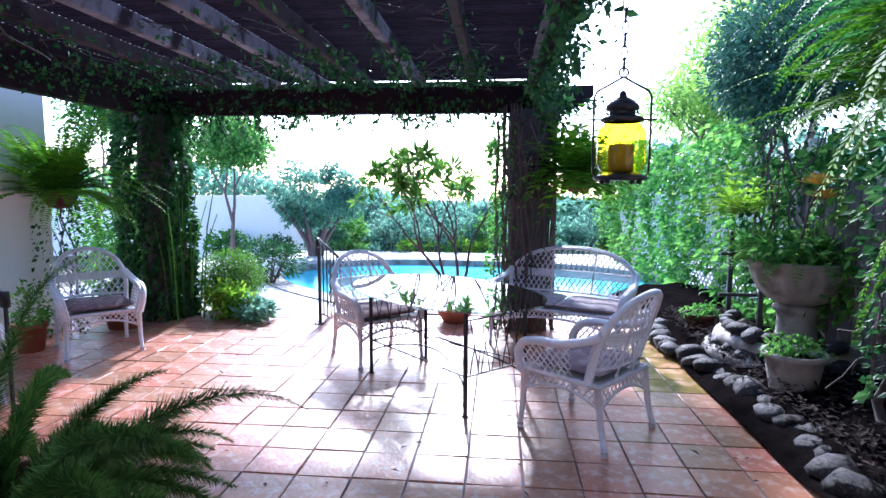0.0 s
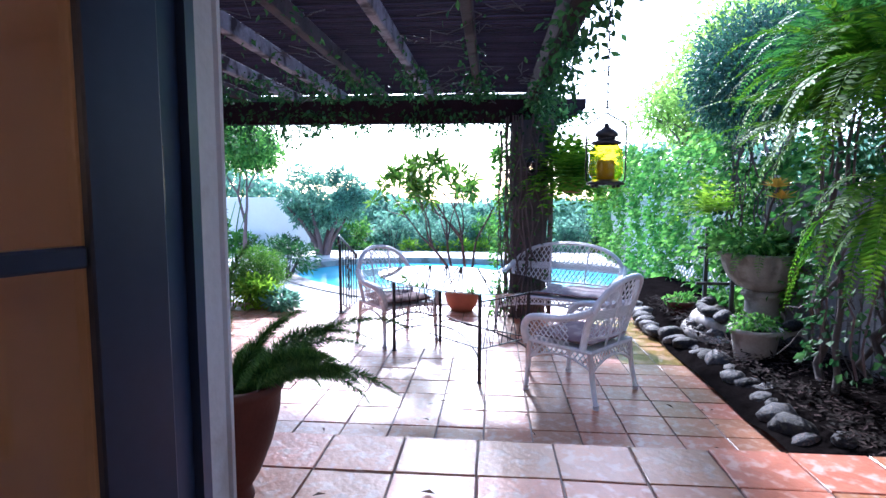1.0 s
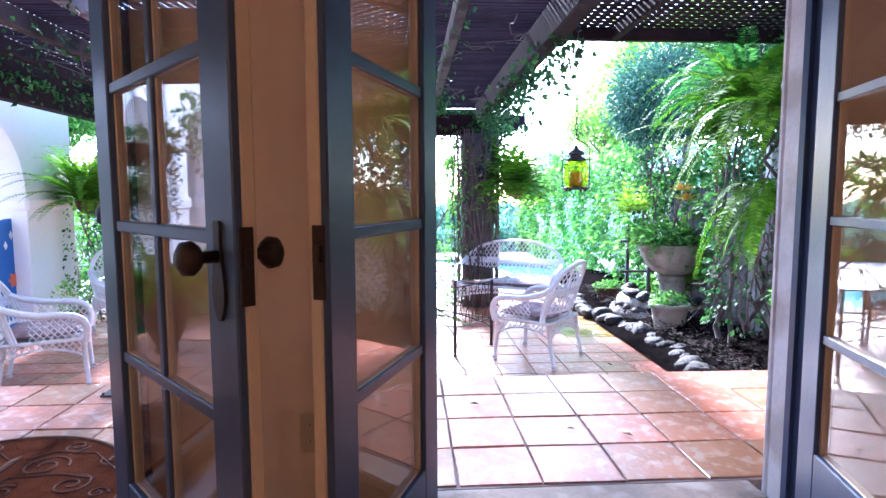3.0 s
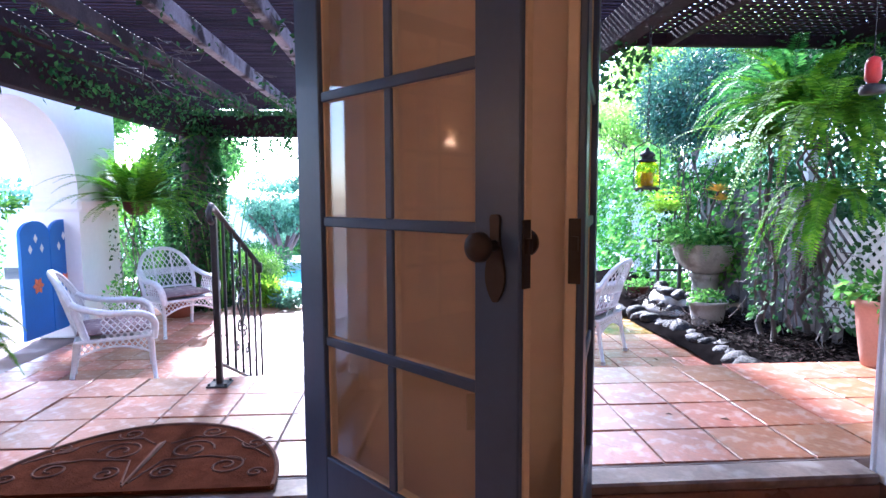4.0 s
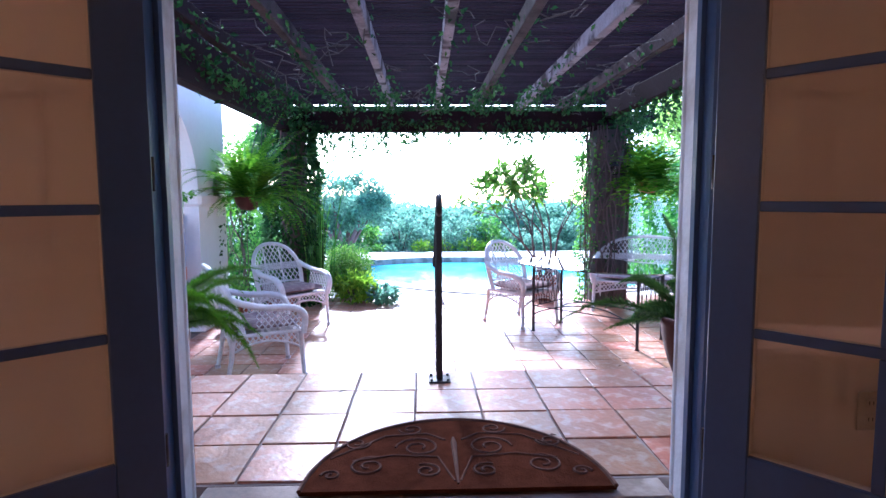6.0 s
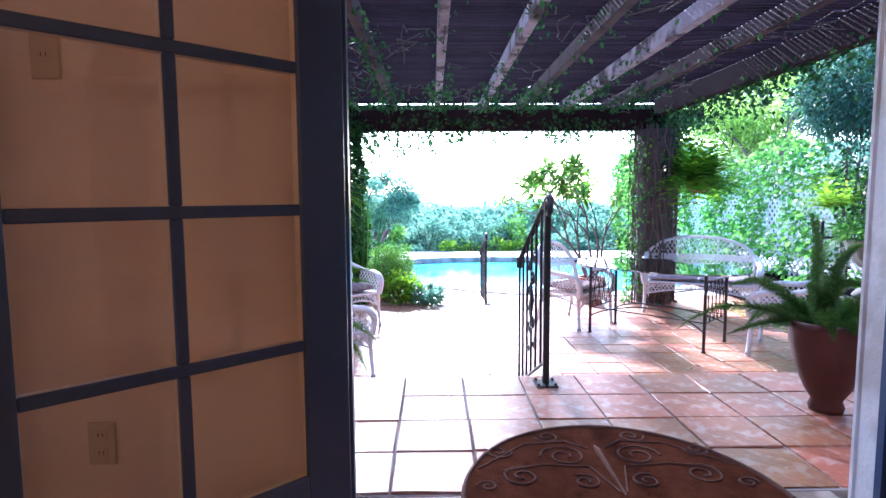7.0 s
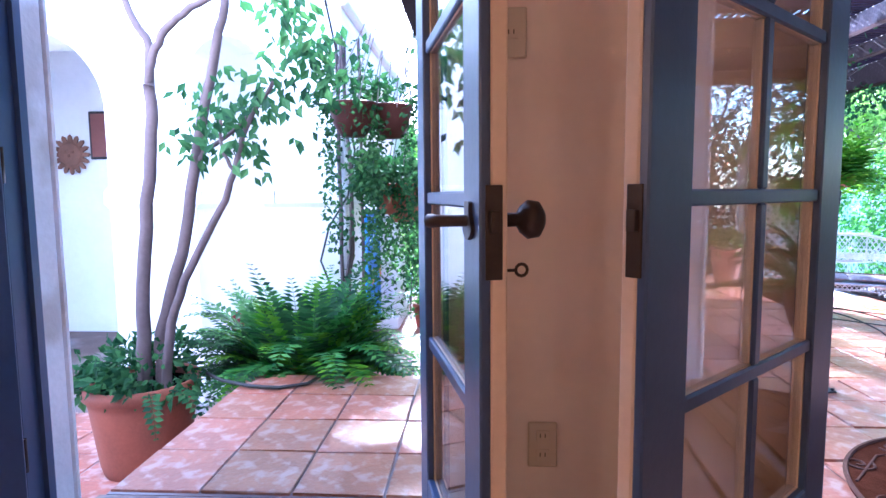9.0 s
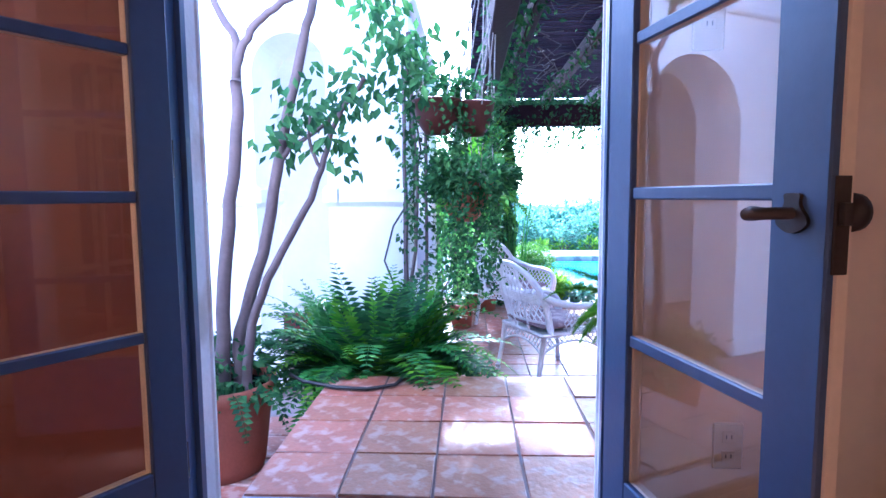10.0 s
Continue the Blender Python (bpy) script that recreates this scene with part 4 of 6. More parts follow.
# ---- gate ----
def gate():
    ob = thing("gate", pose(-4.66, 3.80, -0.36), "bright blue wooden gate with painted orange flowers", "gate")
    for i in range(2):
        y0 = i * 0.445
        m = Mesh()
        w, H = 0.43, 1.10
        out = [(0, y0, 0), (0, y0 + w, 0)] + [(0, y0 + w / 2 + w / 2 * math.cos(math.pi * j / 16), H - 0.10 + 0.13 * math.sin(math.pi * j / 16)) for j in range(17)]
        m.prism(out, (-0.03, 0, 0))
        brd = part("board", m, BLUEPAINT, ob)
        m = Mesh()
        for cy, cz in ((0.5, 0.96), (0.3, 0.86), (0.7, 0.86)):
            c = Vector((0.002, y0 + cy * w, cz))
            m.prism([c + Vector((0, 0, 0.045)), c + Vector((0, -0.028, 0)), c + Vector((0, 0, -0.045)), c + Vector((0, 0.028, 0))], (0.003, 0, 0))
        part("diamond", m, PLASTER, brd, "pale diamond cut-out")
        m = Mesh()
        c = Vector((0.002, y0 + 0.5 * w, 0.50))
        for j in range(6):
            a = 2 * math.pi * j / 6
            d = Vector((0, math.cos(a), math.sin(a)))
            s = Vector((0, -math.sin(a), math.cos(a)))
            m.prism([c, c + d * 0.05 + s * 0.025, c + d * 0.085, c + d * 0.05 - s * 0.025], (0.004, 0, 0))
        part("painted_flower", m, ORANGEPAINT, brd, "painted orange flower")


gate()


# ---- pots and plants ----
def pot_mesh(prof, material, parent, label="", sides=30, name="pot"):
    m = Mesh()
    m.lathe(prof, sides=sides)
    return part(name, m, material, parent, label, smooth=True)


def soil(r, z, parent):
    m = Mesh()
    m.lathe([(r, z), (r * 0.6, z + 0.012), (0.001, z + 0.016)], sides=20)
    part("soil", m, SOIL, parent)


def frond(m, base, d, length, droop, leaflet, pairs, rr, k=0, thin=0.3, curl=0.0, flat=True):
    """A stem that arches over and carries leaflets on both sides (flat) or all round."""
    d = Vector(d).normalized()
    p = Vector(base)
    pts = [p.copy()]
    steps = 10
    for i in range(steps):
        d = (d + Vector((0, 0, -droop / steps * (0.4 + 1.2 * i / steps))) + rvec(rr) * curl).normalized()
        p = p + d * length / steps
        pts.append(p.copy())
    m.tube(pts, [0.0032 * (1 - 0.75 * i / steps) for i in range(steps + 1)], 3, k, caps=False)
    for i in range(pairs):
        q = (i + 0.6) / pairs
        a = min(steps - 1, int(q * steps))
        f = q * steps - a
        c = pts[a].lerp(pts[a + 1], f)
        t = (pts[a + 1] - pts[a]).normalized()
        side = t.cross(Vector((0, 0, 1)))
        side = side.normalized() if side.length > 0.05 else Vector((1, 0, 0))
        up = side.cross(t)
        ln = leaflet * (math.sin(math.pi * min(1, 0.12 + 0.88 * q) ** 0.8) * 0.9 + 0.18) * rr.uniform(0.85, 1.1)
        if flat:
            for s in (-1, 1):
                m.leaf(c, side * s + t * 0.45 + up * rr.uniform(-0.15, 0.1), up, ln, ln * thin, k, 0.1)
        else:
            for j in range(4):
                a2 = rr.uniform(0, 2 * math.pi)
                dd = side * math.cos(a2) + up * math.sin(a2) + t * 0.6
                m.leaf(c, dd, t, ln * rr.uniform(0.5, 1), ln * thin, k, 0.0)


def asparagus_fern(at, label, seed, n=15, length=0.58, bias=(0, 0), green=FOXTAIL):
    r = random.Random(seed)
    ob = thing("potted_fern", at, label, "potted plant")
    pot_mesh([(0, 0), (0.065, 0), (0.07, 0.02), (0.06, 0.05), (0.09, 0.10), (0.13, 0.20), (0.155, 0.30), (0.16, 0.36), (0.168, 0.37), (0.168, 0.395), (0.155, 0.40), (0.145, 0.385), (0.14, 0.34)], DARKCLAY, ob, "dark brown glazed pot")
    soil(0.145, 0.35, ob)
    for i in range(n):
        m = Mesh()
        a = r.uniform(0, 2 * math.pi)
        el = r.uniform(0.25, 1.2)
        d = Vector((math.cos(a) * math.cos(el) + bias[0], math.sin(a) * math.cos(el) + bias[1], math.sin(el)))
        frond(m, (0.05 * math.cos(a), 0.05 * math.sin(a), 0.36), d, length * r.uniform(0.55, 1.12), r.uniform(1.0, 2.6), 0.050, 520, r, thin=0.07, flat=False, curl=0.12)
        part("frond", m, green, ob)
    return ob


asparagus_fern(pose(-0.915, 0.92, 0.0), "feathery asparagus fern in a dark brown pot on the landing", 3, n=26, bias=(0.35, 0.0))
asparagus_fern(pose(-3.36, 0.98, 0.0), "feathery asparagus fern in a dark brown pot beside the door", 5, n=28, bias=(0.25, -0.1), green=FERN)


def sword_fern(name, at, label, seed, n, length, leaflet=0.07, pairs=30, droop=(0.8, 1.8), material=FERN, cone=(0.1, 1.2), az=(0, 360), pot=None, cat="fern"):
    r = random.Random(seed)
    ob = thing(name, at, label, cat)
    if pot:
        pot(ob)
    for i in range(n):
        m = Mesh()
        a = radians(r.uniform(*az))
        el = r.uniform(*cone)
        d = Vector((math.cos(a) * math.cos(el), math.sin(a) * math.cos(el), math.sin(el)))
        frond(m, (0.05 * math.cos(a), 0.05 * math.sin(a), r.uniform(-0.03, 0.03)), d, length * r.uniform(0.6, 1.15), r.uniform(*droop), leaflet, pairs, r, thin=0.33, curl=0.03)
        part("frond", m, material, ob)
    return ob


def basket(ob, r=0.14, wires=0.9, top=(0, 0), material=DARKCLAY):
    m = Mesh()
    m.lathe([(0, -0.16), (r * 0.55, -0.15), (r * 0.9, -0.09), (r, -0.01), (r * 1.05, 0.0), (r * 0.95, 0.005), (r * 0.8, -0.02), (0, -0.02)], sides=22)
    part("basket", m, material, ob, smooth=True)
    m = Mesh()
    for j in range(3):
        a = 2 * math.pi * j / 3 + 0.4
        m.tube([(r * math.cos(a), r * math.sin(a), 0), (top[0], top[1], wires)], 0.003, 4)
    part("hanging_wire", m, IRON, ob)


sword_fern("hanging_fern", pose(-4.14, 5.0, 0.95), "large boston fern in a hanging basket on the arcade pier", 11, 120, 0.98, 0.085, 34, (0.9, 2.3), FERN, (0.0, 1.3), pot=lambda o: basket(o, 0.15, 0.95, (0.15, 0.1)))
sword_fern("hanging_plant", pose(0.80, 5.85, 1.12), "spiky hanging plant in a clay basket by the pillar", 12, 190, 0.74, 0.14, 7, (0.3, 2.2), FERN, (-0.2, 1.3), pot=lambda o: basket(o, 0.15, 0.75, (-0.2, 0.1), POTCLAY))


# ---- foliage ----
def leaf_cloud(m, c, rad, n, size, r, shell=0.45, wide=0.5, k=0, lumps=7, keep=0.0, droop=0.3):
    """n leaves in lumps over an ellipsoid, with gaps between the lumps."""
    c, rad = Vector(c), Vector(rad)
    cs = []
    for i in range(lumps):
        d = rvec(r)
        cs.append((d, r.uniform(0.35, 0.6)))
    for i in range(n):
        d, s = cs[r.randrange(lumps)]
        q = d * 0.62 + rvec(r) * s * r.uniform(shell, 1) ** 0.5
        p = c + Vector((q.x * rad.x, q.y * rad.y, q.z * rad.z))
        o = (q.normalized() + rvec(r) * 0.9 - Vector((0, 0, droop))).normalized()
        ln = size * r.uniform(0.6, 1.3)
        m.leaf(p, o, rvec(r), ln, ln * wide, k)


def bush(name, at, rad, n, size, material, label, seed, wide=0.5, cat="shrub", lumps=14, second=None):
    r = random.Random(seed)
    ob = thing(name, pose(*at), label, cat)
    m = Mesh()
    leaf_cloud(m, (0, 0, rad[2] * 0.85), rad, n, size, r, 0.35, wide, lumps=lumps)
    part("crown", m, material, ob)
    m = Mesh()
    for i in range(7):
        a = i * 0.9
        m.tube([(0, 0, 0), (0.3 * rad[0] * math.cos(a), 0.3 * rad[1] * math.sin(a), rad[2] * 0.6), (0.6 * rad[0] * math.cos(a), 0.6 * rad[1] * math.sin(a), rad[2] * 1.2)], [0.02, 0.014, 0.006], 5)
    part("stem", m, DARKBARK, ob)
    return ob


def grow(m, p, d, length, rad, depth, r, tips, spread=0.6, upward=0.25):
    pts, rs = [p.copy()], [rad]
    steps = 4
    for i in range(steps):
        d = (d + rvec(r) * 0.18 + Vector((0, 0, upward * 0.2))).normalized()
        p = p + d * length / steps
        pts.append(p.copy())
        rs.append(rad * (1 - 0.4 * (i + 1) / steps))
    m.tube(pts, rs, 6 if rad > 0.02 else 4, caps=False)
    if depth == 0:
        tips.append((p, d))
        return
    for j in range(2 + (r.random() < 0.45)):
        grow(m, p, (d + rvec(r) * spread + Vector((0, 0, upward))).normalized(), length * r.uniform(0.62, 0.85), rad * 0.6, depth - 1, r, tips, spread, upward)


def tree(name, at, height, depth, leaves, size, material, label, seed, spread=0.6, rad=0.06, wide=0.4, ball=0.3, bark=DARKBARK, upward=0.25, first=0.4, rosette=False):
    r = random.Random(seed)
    ob = thing(name, pose(*at), label, "tree")
    m, tips = Mesh(), []
    grow(m, Vector((0, 0, 0)), Vector((r.uniform(-.15, .15), r.uniform(-.15, .15), 1)), height * first, rad, depth, r, tips, spread, upward)
    part("trunk", m, bark, ob, smooth=True)
    m = Mesh()
    per = max(1, leaves // len(tips))
    for p, d in tips:
        for i in range(per):
            if rosette:
                o = (d * 0.5 + rvec(r)).normalized()
                q = p + rvec(r) * 0.02
            else:
                q = p + rvec(r) * ball * r.random() ** 0.5
                o = (rvec(r) + (q - p) + Vector((0, 0, -0.35))).normalized()
            ln = size * r.uniform(0.6, 1.25)
            m.leaf(q, o, rvec(r), ln, ln * wide)
    part("crown", m, material, ob)
    return ob


# vines over the pergola
r = random.Random(21)
vine = thing("climbing_vine", None, "leafy creeper climbing over the dark pergola timbers", "vine")
m = Mesh()


def along(a, b, n, jit, size, material_index=0, hang=0.12):
    a, b = Vector(a), Vector(b)
    for i in range(n):
        q = a.lerp(b, r.random())
        dense = noise.noise(q * 1.3) * 0.5 + 0.5
        if r.random() > dense * 1.5:
            continue
        p = q + Vector((r.gauss(0, jit), r.gauss(0, jit), -abs(r.gauss(0, hang))))
        ln = size * r.uniform(0.6, 1.3)
        m.leaf(p, rvec(r) + Vector((0, 0, -0.6)), rvec(r), ln, ln * 0.55)


along((-4.2, 6.2, 1.95), (1.0, 6.2, 1.95), 3000, 0.09, 0.075, hang=0.06)
for i in range(85):
    x = -3.75 + r.random() ** 1.7 * 4.0
    p = Vector((x, 6.18 + r.uniform(-0.12, 0.16), 1.84))
    q, reach = 0.0, r.uniform(0.08, 0.24) * (1.7 if x < -2.5 else 0.8)
    drift = Vector((r.gauss(0, 0.25), r.gauss(0, 0.2), -1))
    while q < reach:
        q += 0.014
        m.leaf(p + drift * q + rvec(r) * 0.03, rvec(r) + Vector((0, 0, -0.8)), rvec(r), r.uniform(0.045, 0.085), r.uniform(0.025, 0.04))
along((-4.0, 6.42, 2.16), (0.5, 6.42, 2.16), 5200, 0.07, 0.07, hang=0.05)
along((-3.9, 0.6, 2.05), (-3.9, 6.2, 2.0), 1700, 0.07, 0.06, hang=0.09)
for x, wood in RAFTERS:
    along((x, 1.2, 2.15), (x, 5.2, 2.13), (420 if x < -2.8 else 150), 0.06, 0.055, hang=0.05)
    along((x, 4.6, 2.15), (x, 6.3, 2.10), 420, 0.09, 0.06, hang=0.06)
along((0.40, 2.0, 2.05), (0.45, 6.2, 2.05), 1600, 0.08, 0.065, hang=0.16)
along((0.55, 5.6, 2.0), (0.62, 6.2, 1.5), 260, 0.09, 0.07)
part("foliage", m, LEAF_DARK, vine)
m = Mesh()
for i in range(46):
    x, y = r.uniform(-4, 0.4), r.uniform(1.5, 6.2)
    p = Vector((x, y, 2.16))
    pts = [p]
    for j in range(9):
        p = p + Vector((r.gauss(0, 0.10), r.gauss(0, 0.16), r.gauss(-0.004, 0.035)))
        p.z = min(2.19, max(1.9, p.z))
        pts.append(p)
    m.tube(pts, 0.005, 4, caps=False)
for i in range(26):
    x = r.uniform(-4.1, 0.9)
    p = Vector((x, 6.18 + r.uniform(-.1, .1), 1.85))
    pts = [p]
    for j in range(6):
        p = p + Vector((r.gauss(0, 0.02), r.gauss(0, 0.02), -r.uniform(0.02, 0.09)))
        pts.append(p)
    m.tube(pts, 0.003, 3, caps=False)
tagged(part("stem", m, DARKBARK, vine), kind="stuff")


def climber(name, x, y, w, z0, z1, n, size, material, label, seed, stems=10, side=None, dens=None):
    r2 = random.Random(seed)
    ob = thing(name, None, label, "ivy")
    m = Mesh()
    for i in range(n):
        z = r2.uniform(z0, z1)
        a = r2.uniform(0, 2 * math.pi) if side is None else radians(r2.uniform(*side))
        rr = w * (1 + 0.35 * noise.noise(Vector((math.cos(a) * 1.5 + x, math.sin(a) * 1.5, z * 2)))) + r2.uniform(0, 0.07)
        p = Vector((x + rr * math.cos(a), y + rr * math.sin(a), z))
        o = Vector((math.cos(a), math.sin(a), -0.7)) + rvec(r2) * 0.8
        ln = size * r2.uniform(0.6, 1.3)
        m.leaf(p, o, rvec(r2), ln, ln * 0.7)
    part("foliage", m, material, ob)
    m = Mesh()
    for i in range(stems):
        a = r2.uniform(0, 2 * math.pi)
        pts = []
        for j in range(12):
            z = z0 + (z1 - z0) * j / 11
            a += r2.gauss(0, 0.18)
            pts.append((x + (w + 0.012) * math.cos(a), y + (w + 0.012) * math.sin(a), z))
        m.tube(pts, r2.uniform(0.004, 0.012), 4, caps=False)
    part("stem", m, BARK, ob)
    return ob


climber("column_ivy", 0.33, 6.05, 0.265, PATIO, 1.85, 500, 0.05, LEAF_DARK, "thin ivy and bare stems twining round the pillar", 31, 46)
climber("column_ivy", 0.08, 6.0, 0.10, PATIO, 1.7, 900, 0.055, LEAF, "green ivy on the pillar's pool side", 32, 4)
bush("tall_shrub", (-5.0, 7.3, -0.7), (0.7, 0.55, 1.25), 5200, 0.09, LEAF, "tall leafy shrub behind the white pier", 38, 0.45, lumps=40)
climber("column_ivy", -3.92, 6.15, 0.30, PATIO, 1.9, 6000, 0.075, LEAF_DARK, "thick dark ivy round the pillar", 33, 12)
climber("column_ivy", -4.42, 5.25, 0.16, PATIO, 0.95, 500, 0.05, LEAF_DARK, "sparse ivy creeping up the white pier", 34, 8)

# tall reeds beside the left pillar
rd = thing("reed_clump", pose(-3.62, 6.1, PATIO), "clump of tall green reeds beside the pillar", "reeds")
m = Mesh()
for i in range(34):
    a, b = r.gauss(0, 0.09), r.gauss(0, 0.09)
    h = r.uniform(1.0, 1.75)
    m.tube([(a, b, 0), (a * 1.3, b * 1.3, h * 0.6), (a * 1.8 + r.gauss(0, .05), b * 1.8, h)], [0.009, 0.008, 0.005], 5, caps=False)
part("reeds", m, LEAF, rd)

# bushes about the patio
bush("round_bush", (-3.28, 6.62, PATIO), (0.40, 0.37, 0.40), 15000, 0.034, LEAF_STAR, "round clipped green bush beside the patio", 41, 0.4, lumps=110)
bush("low_bush", (-3.08, 6.12, PATIO), (0.30, 0.22, 0.22), 1400, 0.07, LEAF_LIME, "low lime-green bush at the patio edge", 42, 0.4)
bush("agave_plant", (-2.72, 6.02, PATIO), (0.20, 0.18, 0.13), 300, 0.11, LEAF_BLUE, "grey-green succulent at the patio edge", 43, 0.4)
bush("shrub", (-3.6, 8.6, -0.6), (0.5, 0.5, 0.45), 1600, 0.10, LEAF_DARK, "dark spiky shrub beside the pool deck", 44, 0.25)

# pot with the branching shrub behind the table
pt = thing("potted_shrub", pose(-0.46, 6.22, PATIO), "vase-shaped shrub with star-like leaf tufts in a clay pot", "potted plant")
pot_mesh([(0, 0), (0.13, 0), (0.19, 0.10), (0.215, 0.20), (0.20, 0.28), (0.18, 0.30), (0.185, 0.32), (0.16, 0.32), (0.15, 0.28)], POTCLAY, pt, "round clay pot")
m, tips = Mesh(), []
r5 = random.Random(8)
for j in range(5):
    a = j * 1.26
    grow(m, Vector((0.05 * math.cos(a), 0.05 * math.sin(a), 0.28)), Vector((0.42 * math.cos(a), 0.3 * math.sin(a), 1)).normalized(), 0.62, 0.022, 3, r5, tips, 0.62, 0.08)
part("branch", m, BARK, pt, smooth=True)
m = Mesh()
for p, d in tips:
    for i in range(15):
        o = (d * 0.25 + rvec(r5) + Vector((0, 0, -0.12))).normalized()
        ln = r5.uniform(0.11, 0.20)
        m.leaf(p + rvec(r5) * 0.015, o, rvec(r5), ln, ln * 0.24)
part("foliage", m, LEAF_STAR, pt)

# far garden
rt = thing("round_tree", pose(-4.1, 12.4, -0.72), "round grey-green tree with forked trunk beyond the pool", "tree")
r51 = random.Random(51)
m = Mesh()
for j in range(6):
    a = j * 1.05 + 0.3
    e = Vector((0.85 * math.cos(a), 0.5 * math.sin(a), 1.35 + 0.2 * (j % 3)))
    m.tube([Vector((0.06 * math.cos(a), 0.06 * math.sin(a), 0)), Vector((e.x * 0.22, e.y * 0.22, 0.5)), Vector((e.x * 0.55, e.y * 0.55, 0.95)), e], [0.075, 0.06, 0.045, 0.02], 7)
part("trunk", m, BARK, rt, smooth=True)
m = Mesh()
for k in range(26):
    d = rvec(r51)
    leaf_cloud(m, (d.x * 0.85, d.y * 0.6, 1.62 + d.z * 0.52), (0.42, 0.36, 0.3), 420, 0.10, r51, 0.3, 0.45, lumps=9)
part("crown", m, LEAF_BLUE, rt)
bush("garden_shrub", (-6.3, 12.6, -0.72), (0.5, 0.4, 0.42), 1200, 0.11, LEAF, "leafy shrub before the white garden wall", 59, 0.45)
bush("garden_shrub", (-5.0, 12.6, -0.72), (0.42, 0.4, 0.36), 1100, 0.10, LEAF_DARK, "dark leafy shrub before the white garden wall", 60, 0.45)
tree("garden_tree", (-5.6, 11.4, -0.7), 2.8, 4, 9000, 0.12, LEAF, "light green tree before the garden wall", 52, 0.7, 0.06, 0.4, 0.5, BARK, 0.25, 0.36)
tree("garden_tree", (-8.6, 11.2, -0.7), 3.2, 4, 8000, 0.13, LEAF, "leafy tree before the garden wall", 53, 0.6, 0.07, 0.4, 0.45, BARK, 0.25, 0.36)
TL = "tall light green tree behind the ivy fence"
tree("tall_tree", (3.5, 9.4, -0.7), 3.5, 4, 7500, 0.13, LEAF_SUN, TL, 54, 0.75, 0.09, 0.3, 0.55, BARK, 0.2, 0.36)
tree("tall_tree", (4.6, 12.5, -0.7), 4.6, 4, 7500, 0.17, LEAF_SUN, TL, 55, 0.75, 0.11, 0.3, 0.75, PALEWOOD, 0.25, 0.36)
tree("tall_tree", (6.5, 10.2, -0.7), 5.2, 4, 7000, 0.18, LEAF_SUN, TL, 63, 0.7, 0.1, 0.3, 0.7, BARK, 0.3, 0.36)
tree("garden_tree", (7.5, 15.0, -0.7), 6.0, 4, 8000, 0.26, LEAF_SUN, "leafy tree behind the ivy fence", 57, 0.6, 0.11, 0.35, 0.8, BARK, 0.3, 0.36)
r6 = random.Random(61)
for i in range(17):
    x = -5.2 + i * 0.62 + r6.uniform(-.15, .15)
    y = 14.6 + r6.uniform(-.7, .9) + (0.5 if x < -3 else 0)
    h = r6.uniform(0.5, 0.95)
    bush("garden_shrub", (x, y, -0.72), (r6.uniform(.5, .75), 0.5, h * 0.75), 1300, 0.12, [LEAF, LEAF_DARK, LEAF_BLUE, LEAF_BLUE][r6.randrange(4)], "leafy shrub in the bed beyond the pool", 100 + i, 0.45)
for i in range(14):
    x = -4.0 + i * 0.6 + r6.uniform(-.15, .15)
    bush("bed_plant", (x, 13.7 + r6.uniform(-.2, .2), -0.70), (0.28, 0.25, r6.uniform(.15, .3)), 260, 0.14, [LEAF, LEAF_BLUE, LEAF_LIME][r6.randrange(3)], "low spiky plant at the edge of the far bed", 140 + i, 0.25)
m = Mesh()
for i in range(26000):
    x, y = r6.uniform(-16, 16), r6.uniform(17.0, 20.0)
    z = -0.7 + r6.random() ** 0.8 * (1.35 + 0.7 * noise.noise(Vector((x * 0.35, 3, 0))) + (2.0 if x > 4 else 0) + (0.9 if x < -7 else 0))
    ln = r6.uniform(0.15, 0.34)
    m.leaf(Vector((x, y, z)), rvec(r6), rvec(r6), ln, ln * 0.5)
solid("far_hedge", m, LEAF_BLUE, "tall far hedge closing the garden", "hedge", "stuff")

# ---- ivy fence on the right ----
fence = thing("lattice_fence", None, "white diamond lattice fence under ivy", "fence")
FX = 2.75
for j, y in enumerate((1.9, 3.6, 5.4, 7.2, 9.2, 11.2, 13.2)):
    m = Mesh()
    m.box((FX + 0.02, y - 0.045, -0.72), (FX + 0.11, y + 0.045, 1.45), 0.006)
    part("post", m, LATTICEWHITE, fence)
m = Mesh()
for c in np.arange(-2.0, 14.0, 0.125):
    for sg in (1, -1):
        y0, z0 = c, -0.45
        pts = []
        y1, z1 = c + sg * 1.85, 1.40
        if min(y0, y1) < 4.75 or max(y0, y1) > 14:
            continue
        d = Vector((0, y1 - y0, z1 - z0)).normalized()
        s = Vector((0, -d.z, d.y)) * 0.018
        o = Vector((FX + (0.006 if sg > 0 else 0.0), 0, 0))
        m.prism([o + Vector((0, y0, z0)) + s, o + Vector((0, y0, z0)) - s, o + Vector((0, y1, z1)) - s, o + Vector((0, y1, z1)) + s], (0.006, 0, 0))
tagged(part("slat", m, LATTICEWHITE, fence), kind="stuff")
m = Mesh()
r7 = random.Random(71)
